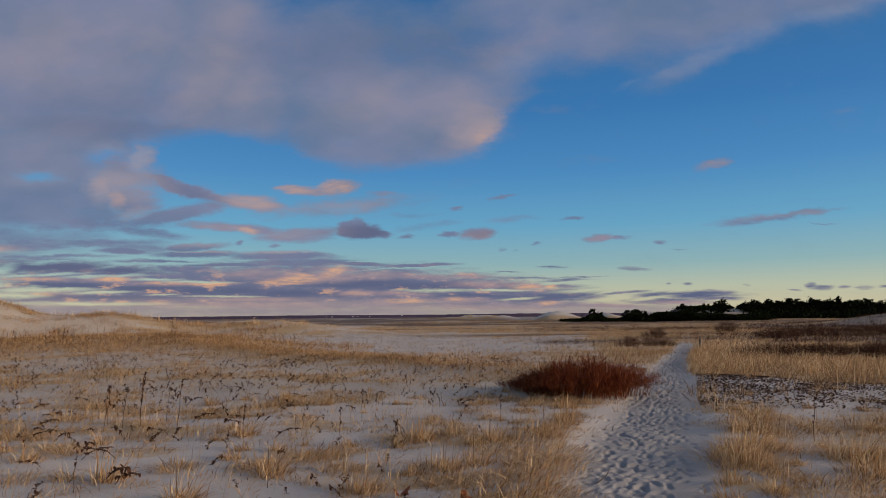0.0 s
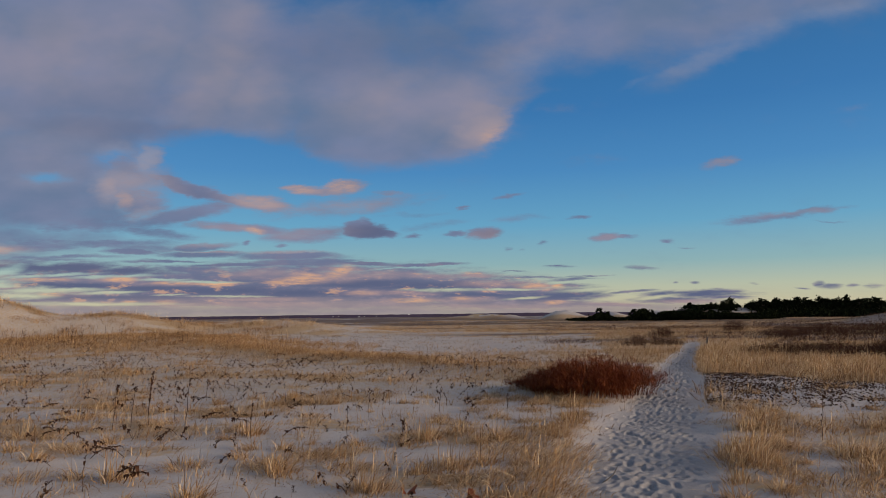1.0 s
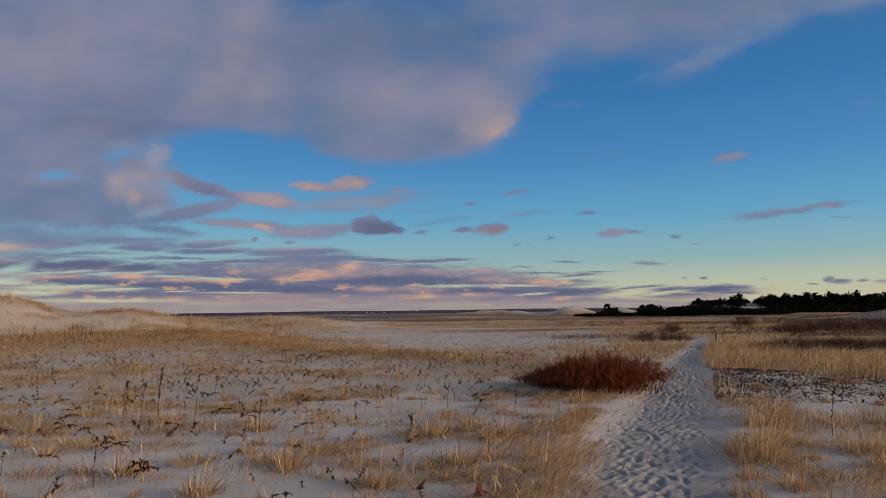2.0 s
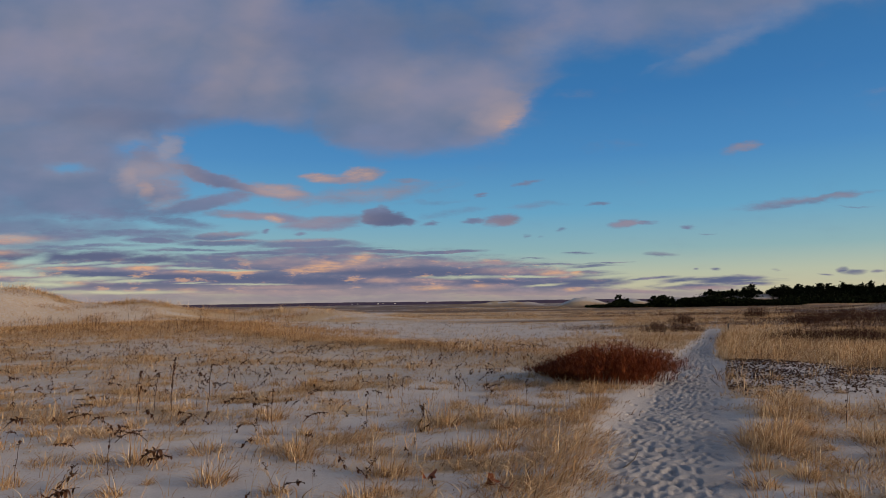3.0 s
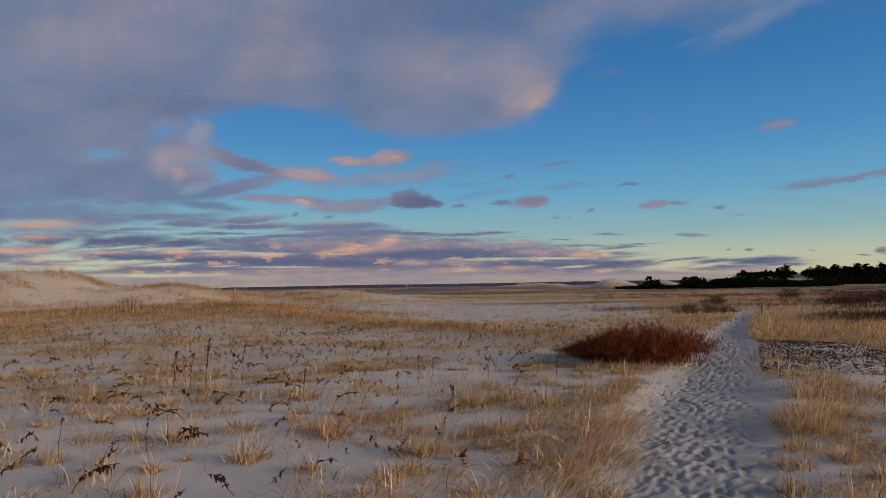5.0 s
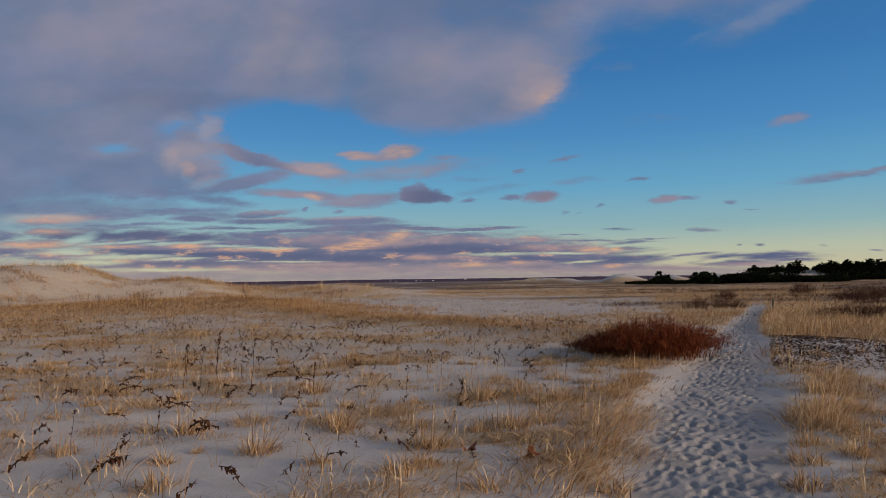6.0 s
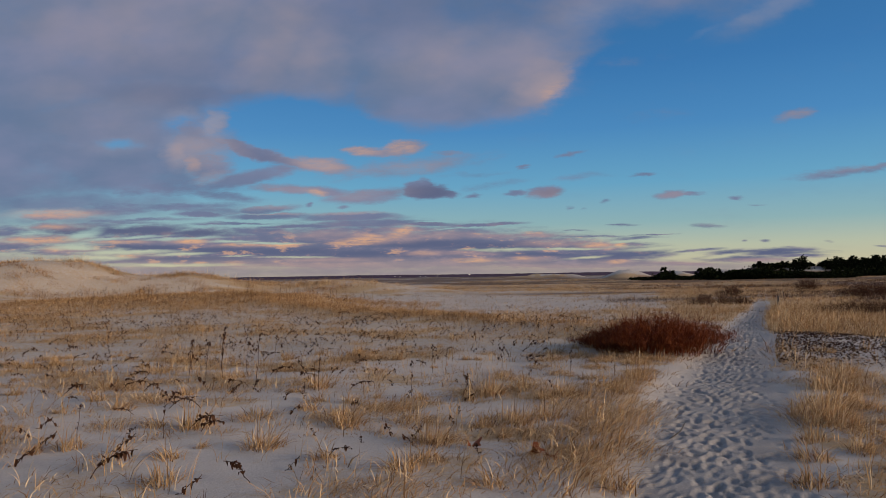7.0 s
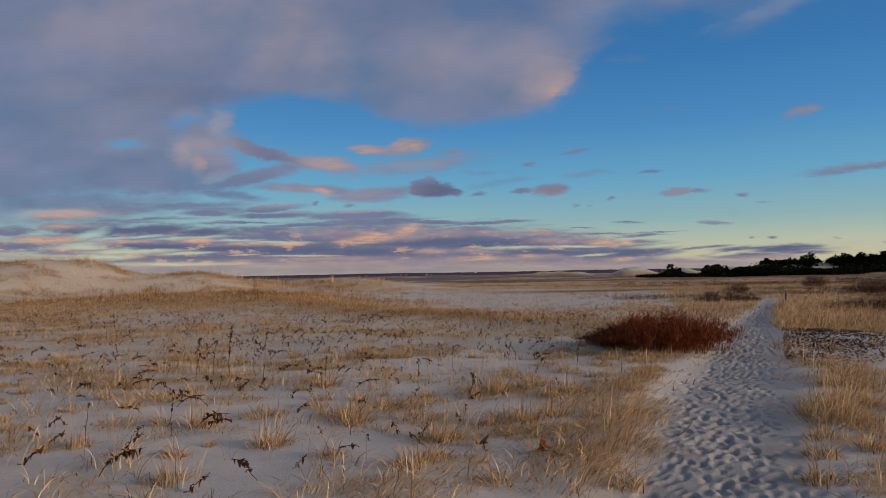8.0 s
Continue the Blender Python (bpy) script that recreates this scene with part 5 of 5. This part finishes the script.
def scatter_weeds():
    x, y = scatter(WEED_RNG, 640, -12, 5, 5.5, 15.5, lambda a, b: 0.8 * weed_zone(a, b))
    for a, b in zip(x, y):
        weeds(str(WEED_RNG.choice(("stub", "stub", "arched"))), WEED_RNG.uniform(0, 360), WEED_RNG.uniform(0.55, 0.9), (a, b))
    # those farther off, past counting
    rng = np.random.default_rng(37)
    shapes = [weed_shape(300 + k, st) for k, st in enumerate(("arched", "stub", "stub", "stub", "arched", "stub"))]
    tall = [weed_shape(320 + k, st) for k, st in enumerate(("upright", "upright", "stub", "arched"))]
    out = []

    def spread(kinds, count, x0, x1, y0, y1, fn, s0, s1, wide):
        x, y = scatter(rng, count, x0, x1, y0, y1, fn)
        for a, b, z in zip(x, y, height(x, y)):
            stem, leaves, head = kinds[int(rng.integers(len(kinds)))]
            c, s = math.cos(a * 37), math.sin(a * 37)
            k = rng.uniform(s0, s1)
            for v, f in [stem] + leaves[:6] + head[:6]:
                p = v * k
                out.append((np.stack([p[:, 0] * c - p[:, 1] * s + a, p[:, 0] * s + p[:, 1] * c + b, p[:, 2] * wide + z], -1), f))

    spread(shapes, 1700, -22, 6, 15.5, 27, weed_zone, 0.6, 1.05, 1.0)
    spread(tall, 2000, -34, -2, 25, 48, lambda a, b: np.clip(1.5 * hill(a, b, -17, 37, 11, 6), 0, 1) * smooth(fbm(a / 2, b / 2, 77, 2), 0.35, 0.55), 0.6, 1.0, 1.0)
    spread(shapes, 1500, -12, 10, 27, 60, lambda a, b: 0.6 * (1 - grass_cover(a, b)), 0.5, 0.9, 1.0)
    stuff("weed_field", out, MAT_WEED, "dark withered weed stalks dotted over the sandy field", "weeds")


scatter_weeds()


# ---------------------------------------------------------------- shrubs
def build_shrub(seed, wide, deep, tall, stems, mat, label, category="shrub", group="", rise=0.22):
    """A leafless thicket: many stems from the ground, each with side twigs."""
    rng = np.random.default_rng(seed)
    ob = thing("bare_shrub", label, category, group)
    a, r = rng.uniform(0, 2 * math.pi, stems), np.sqrt(rng.random(stems))
    edge = 1 + 0.16 * np.sin(3 * a + seed) + 0.1 * np.sin(7 * a + 2 * seed)
    x, y = wide / 2 * r * edge * np.cos(a), deep / 2 * r * edge * np.sin(a)
    dome = np.sqrt(np.clip(1 - 0.72 * r * r, 0, 1)) * rng.uniform(0.78, 1.1, stems) * (0.7 + 0.6 * fbm(1.6 * x + 9, 1.6 * y + 9, seed, 2)) * (1 + rise * x / wide)
    P = np.stack([x, y, np.full(stems, -0.03)], -1)
    H = tall * dome
    az = np.arctan2(y, x) + rng.normal(0, 0.9, stems)
    lean = np.clip(0.2 + 0.8 * r * r + rng.normal(0, 0.25, stems), 0.02, 1.4)
    main = blade_arrays(P, H, az, lean, np.full(stems, 0.007), 4, rng)
    part("framework", [main], mat, ob)
    per = 18 if mat is MAT_RED else 10
    t = rng.uniform(0.25, 0.97, (stems, per))
    out = (lean * H)[:, None] * t ** 1.7
    px = (P[:, 0, None] + np.cos(az)[:, None] * out).ravel()
    py = (P[:, 1, None] + np.sin(az)[:, None] * out).ravel()
    pz = (H[:, None] * (t - 0.42 * lean[:, None] * t ** 2.2)).ravel()
    n = stems * per
    twigs = blade_arrays(np.stack([px, py, pz], -1), rng.uniform(0.05, 0.16, n) * tall / 0.7, rng.uniform(0, 2 * math.pi, n), np.abs(rng.normal(1.1, 0.6, n)), rng.uniform(0.004, 0.008, n), 2, rng)
    part("crown", [twigs], mat, ob)
    return ob


red = build_shrub(11, 2.75, 2.0, 0.76, 1700, MAT_RED, "dense leafless shrub with dark red twigs beside the path", rise=0.85)
red.matrix_world = on_ground(2.66, 14.5, -45)
small = build_shrub(12, 1.15, 1.0, 0.62, 300, MAT_BROWN, "leafless brown shrub standing in dry grass", group="brown shrubs")
broad = build_shrub(13, 2.6, 1.6, 0.7, 520, MAT_BROWN, "broad leafless dark brown shrub in dry grass", group="brown shrubs")
small.matrix_world = on_ground(9.6, 36.8)
broad.matrix_world = on_ground(12.4, 26.4)
for ob, x, y, turn, size in ((small, 10.9, 37.2, 60, 0.8), (small, 11.6, 36.6, 150, 0.7), (broad, 14.2, 26.0, 90, 1.0), (broad, 16.2, 25.6, 200, 1.05), (small, 15.2, 24.8, 30, 1.0), (broad, 18.4, 25.4, 20, 1.0),
                             (broad, 21.0, 44.0, 40, 1.3), (broad, 25.0, 47.0, 100, 1.4), (broad, 29.5, 49.0, 160, 1.5), (broad, 33.5, 52.0, 10, 1.4), (broad, 38.0, 55.0, 75, 1.5), (small, 14.0, 47.0, 15, 1.2), (small, 24.0, 60.0, 35, 1.5)):
    put_copy(ob, on_ground(x, y, turn, size))


# ---------------------------------------------------------------- pines
def build_pine(seed, tall, spread, low):
    rng = np.random.default_rng(seed)
    ob = thing("pine_tree", "dark green wind-shaped pine tree on a sandy hill", "pine tree", "pines on the hills")
    k = np.linspace(0, 1, 7)
    lean = rng.normal(0, 0.05, 2) * tall
    stem = np.stack([lean[0] * k ** 2 + rng.normal(0, 0.03, 7), lean[1] * k ** 2 + rng.normal(0, 0.03, 7), tall * k - 0.1], -1)
    part("trunk", [tube(stem, 0.045 * tall ** 0.8 / 2, 0.02, 6)], MAT_BARK, ob)
    limbs, needles = [], []
    for j in range(26):
        u = low + (0.98 - low) * (j + rng.random()) / 26
        base = np.array([np.interp(u, k, stem[:, c]) for c in range(3)])
        a = rng.uniform(0, 2 * math.pi)
        reach = spread * (1.02 - 0.75 * ((u - low) / (1 - low)) ** 1.6) * rng.uniform(0.55, 1.15)
        tip = base + np.array([math.cos(a) * reach, math.sin(a) * reach, reach * rng.uniform(0.05, 0.5)])
        midp = (base + tip) / 2 + (0, 0, -0.06 * reach)
        limbs.append(tube([base, midp, tip], 0.02 + 0.006 * tall, 0.008, 3))
        for q in range(3):
            w = rng.uniform(0.4, 1.05)
            c = base + (tip - base) * w + rng.normal(0, 0.12, 3) * spread
            n = 8
            d = rng.normal(0, 1, (n, 3)) + (0, 0, 0.5)
            d /= np.linalg.norm(d, axis=1)[:, None]
            ln = rng.uniform(0.22, 0.46, n)[:, None] * (0.6 + 0.13 * tall)
            s = np.cross(d, rng.normal(0, 1, (n, 3)))
            s = s / np.linalg.norm(s, axis=1)[:, None] * ln * 0.28
            v = np.stack([c - s * 0.6, c + s * 0.6, c + d * ln + s, c + d * ln - s], 1).reshape(-1, 3)
            i = np.arange(n)[:, None] * 4
            needles.append((v, np.concatenate([i + (0, 1, 2), i + (0, 2, 3)])))
    part("branchwork", limbs, MAT_BARK, ob)
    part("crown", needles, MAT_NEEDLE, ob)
    return ob


PINES = [build_pine(401, 4.0, 2.2, 0.2), build_pine(402, 3.2, 2.0, 0.08), build_pine(403, 4.6, 2.0, 0.3), build_pine(404, 2.2, 1.8, 0.03), build_pine(405, 3.7, 2.5, 0.2)]


def wood(x, y):
    """Where pines grow along the top of the rise."""
    u = x / y
    crest = np.exp(-((y - 212) / 9.0) ** 2)
    w = crest * (smooth(u, 0.415, 0.435) + 0.9 * np.exp(-((u - 0.393) / 0.012) ** 2) + 0.5 * smooth(u, 0.325, 0.345) * (1 - smooth(u, 0.37, 0.40)))
    return np.clip(w, 0, 1)


def plant_pines():
    rng = np.random.default_rng(43)
    first = set()

    def plant(k, x, y, size):
        m = on_ground(x, y, rng.uniform(0, 360), size)
        if k in first:
            put_copy(PINES[k], m)
        else:
            first.add(k)
            PINES[k].matrix_world = m

    for k, x, y, size in ((1, 34.6, 162, 0.85), (3, 35.6, 160, 0.8), (3, 33.6, 161, 0.7), (3, 53.5, 210, 0.5), (1, 42.0, 160, 0.72), (3, 43.4, 161, 0.95), (1, 44.6, 162, 0.78), (3, 45.6, 160, 0.9),
                          (4, 82.6, 209, 0.72), (0, 84.0, 210, 0.62), (1, 81.0, 210, 0.6), (3, 79.0, 210, 0.6), (2, 97.0, 210, 0.62), (0, 92.5, 210, 0.66), (2, 104.0, 211, 0.62), (4, 110.0, 210, 0.8), (2, 118.0, 210, 0.66)):
        plant(k, x, y, size)
    x, y = rng.uniform(64, 185, 900), rng.uniform(198, 226, 900)
    keep = rng.random(900) < wood(x, y) * 0.6
    for a, b in zip(x[keep], y[keep]):
        k = int(rng.choice((0, 0, 1, 1, 2, 3, 4))) if a > 0.415 * b else int(rng.choice((1, 3, 3, 3)))
        plant(k, a, b, rng.uniform(0.42, 0.72) if a > 0.415 * b else rng.uniform(0.3, 0.55))


plant_pines()


def build_scrub():
    """Low dark evergreen scrub along the foot of the dunes and on the rise."""
    rng = np.random.default_rng(47)
    out = []

    def bushes(x, y, tops, n, spread, leaf):
        for a, b, z, top in zip(x, y, height(x, y), tops):
            c = np.array([a, b, z]) + rng.normal(0, 1, (n, 3)) * (spread, spread, 0.2)
            c[:, 2] = z + top * rng.random(n) ** 0.7
            d, s = rng.normal(0, leaf, (n, 3)), rng.normal(0, leaf * 0.55, (n, 3))
            out.append((np.stack([c - s, c + s, c + d], 1).reshape(-1, 3), np.arange(3 * n).reshape(-1, 3)))

    # in front of the dunes
    m = 5600
    u, y = rng.uniform(0.165, 0.47, m), rng.uniform(136, 156, m)
    x = u * y
    top = 0.28 + 1.2 * np.exp(-((u - 0.213) / 0.010) ** 2) + 1.5 * np.exp(-((u - 0.271) / 0.012) ** 2) + 1.15 * smooth(u, 0.288, 0.305) * (1 - 0.5 * smooth(u, 0.36, 0.42))
    top = top * (0.45 + 1.1 * fbm(x / 3.5, y / 8, 97, 3))
    keep = rng.random(m) < smooth(u, 0.165, 0.19) * (1 - smooth(u, 0.43, 0.47)) * smooth(y, 137, 142)
    bushes(x[keep], y[keep], np.maximum(0.2, top[keep]), 18, 0.5, 0.2)
    # at the foot of the rise farther on
    m = 2600
    u, y = rng.uniform(0.40, 0.9, m), rng.uniform(178, 198, m)
    x = u * y
    keep = rng.random(m) < smooth(u, 0.42, 0.46) * (0.35 + 0.65 * smooth(fbm(x / 9, y / 5, 101, 3), 0.4, 0.55))
    bushes(x[keep], y[keep], 0.5 + 1.1 * fbm(x[keep] / 4, y[keep] / 8, 103, 3), 16, 0.7, 0.38)
    # dark undergrowth between the pines
    m = 5200
    x, y = rng.uniform(64, 200, m), rng.uniform(200, 224, m)
    keep = rng.random(m) < wood(x, y)
    bushes(x[keep], y[keep], (0.3 + 1.5 * fbm(x[keep] / 4.5, y[keep] / 12, 99, 4)) * np.where(x[keep] / y[keep] > 0.42, 1.0, 0.55), 14, 0.5, 0.4)
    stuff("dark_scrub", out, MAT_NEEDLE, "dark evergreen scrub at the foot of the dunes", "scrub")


build_scrub()


# ---------------------------------------------------------------- distance
def build_shore():
    x = np.linspace(-3400, 3400, 1400)
    top = 4.2 + 2.6 * (fbm(x / 260, x * 0 + 3, 81, 4)) + 1.8 * fbm(x / 22, x * 0 + 9, 83, 3)
    z = [x * 0 - 8, x * 0 - 5, top * 0.7, top, top * 0.9, x * 0 - 8]
    y = [x * 0 + 2560, x * 0 + 2565, x * 0 + 2575, x * 0 + 2600, x * 0 + 2660, x * 0 + 2760]
    v = np.stack([np.stack([x, b, a], -1) for a, b in zip(z, y)]).reshape(-1, 3)
    n = len(x)
    r, c = np.meshgrid(np.arange(5), np.arange(n - 1), indexing="ij")
    a = (r * n + c).ravel()
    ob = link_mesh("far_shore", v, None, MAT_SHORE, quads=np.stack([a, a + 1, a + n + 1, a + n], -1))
    tagged(ob, "low wooded shore on the horizon with violet haze in its colour", "far shore", kind="structure")


def build_house():
    ob = thing("far_house", "small white house with a grey roof on the far shore", "house", "houses on the far shore")
    bm = bmesh.new()
    bmesh.ops.create_cube(bm, size=1.0, matrix=Matrix.Translation((0, 0, 2.6)) @ Matrix.Diagonal((10, 8, 5.2, 1)))
    me = bpy.data.meshes.new("wall")
    bm.to_mesh(me)
    bm.free()
    me.materials.append(MAT_WALL)
    new("wall", me).parent = ob
    v = [(-5.4, -4.4, 5.2), (5.4, -4.4, 5.2), (5.4, 4.4, 5.2), (-5.4, 4.4, 5.2), (-5.4, 0, 8.0), (5.4, 0, 8.0)]
    link_mesh("roof", v, [(0, 3, 4), (1, 5, 2)], MAT_ROOF, ob, quads=[(0, 1, 5, 4), (2, 3, 4, 5), (0, 3, 2, 1)])
    return ob


build_shore()
house = build_house()
house.matrix_world = pose(-405, 2553, -1.0, 0, 0, 15)
house.scale = (0.4, 0.4, 0.4)
for x, z, turn, size in ((-330, -1, 40, 0.42), (-312, -1, 80, 0.38), (-268, -1, 10, 0.42), (-150, 2.9, 30, 0.5), (-425, -1, 70, 0.35)):
    put_copy(house, pose(x, 2553, z, 0, 0, turn) @ Matrix.Diagonal((size, size, size, 1)))


# ---------------------------------------------------------------- small things
def build_small_things():
    rng = np.random.default_rng(53)
    ob = tagged(link_mesh("stick", *tube([(-0.14, -0.2, 0.012), (-0.05, -0.07, 0.03), (0.04, 0.05, 0.05), (0.12, 0.2, 0.10)], 0.008, 0.004), MAT_STICK), "thin dark broken stick lying on the sand path", "stick")
    ob.matrix_world = on_ground(1.56, 7.1, sink=0.02)
    ob = tagged(link_mesh("wooden_post", *tube([(0, 0, -0.2), (0.01, 0, 0.2), (0.015, 0.01, 0.46)], 0.042, 0.036, 8), MAT_STICK), "short weathered wooden post standing in the grass", "post")
    ob.matrix_world = on_ground(11.95, 33.0)
    for x, y, turn, size in ((-0.40, 6.37, 20, 1.0), (0.16, 6.1, 80, 1.1), (0.3, 6.0, 200, 0.8)):
        n = 13
        a = np.linspace(0, 2 * math.pi, n, endpoint=False)
        r = 0.075 * (1 + 0.35 * np.sin(5 * a)) * (1 + 0.3 * np.cos(a))
        v = np.stack([r * np.cos(a), 0.7 * r * np.sin(a), 0.05 + 0.035 * np.cos(2 * a) + 0.02 * np.sin(3 * a)], -1)
        v = np.concatenate([v, [(0, 0, 0.02)]])
        f = [(k, (k + 1) % n, n) for k in range(n)]
        ob = tagged(link_mesh("oak_leaf", v, f, MAT_LEAF), "curled rust-red dead oak leaf caught in grass", "leaf", "dead oak leaves")
        ob.matrix_world = on_ground(x, y, turn, size)


build_small_things()


def build_litter():
    """Dark fallen leaves and bits of stalk on the bare strip of sand."""
    rng = np.random.default_rng(59)
    x, y = rng.uniform(4.5, 13, 21000), rng.uniform(11.8, 19, 21000)
    s = x - along(y)
    front = 15.2 + 2.6 * smooth(-x, -9.5, -6.5)
    keep = (s > 0.75) & (y < front + 0.5) & (rng.random(21000) < 0.35 + 0.65 * smooth(fbm(x / 0.8, y / 0.8, 91, 3), 0.4, 0.6))
    out = []
    for a, b, z in zip(x[keep], y[keep], height(x[keep], y[keep])):
        v, f = curled_leaf(rng, (a, b, z + 0.035), rng.uniform(0, 6.28), rng.uniform(0.06, 0.12), rng.uniform(0.013, 0.026))
        v[:, 2] = z + 0.02 + 0.5 * (v[:, 2] - z - 0.035)
        out.append((v, f))
    stuff("leaf_litter", out, MAT_WEED, "dark dead leaf litter strewn on bare sand", "leaf litter")


build_litter()
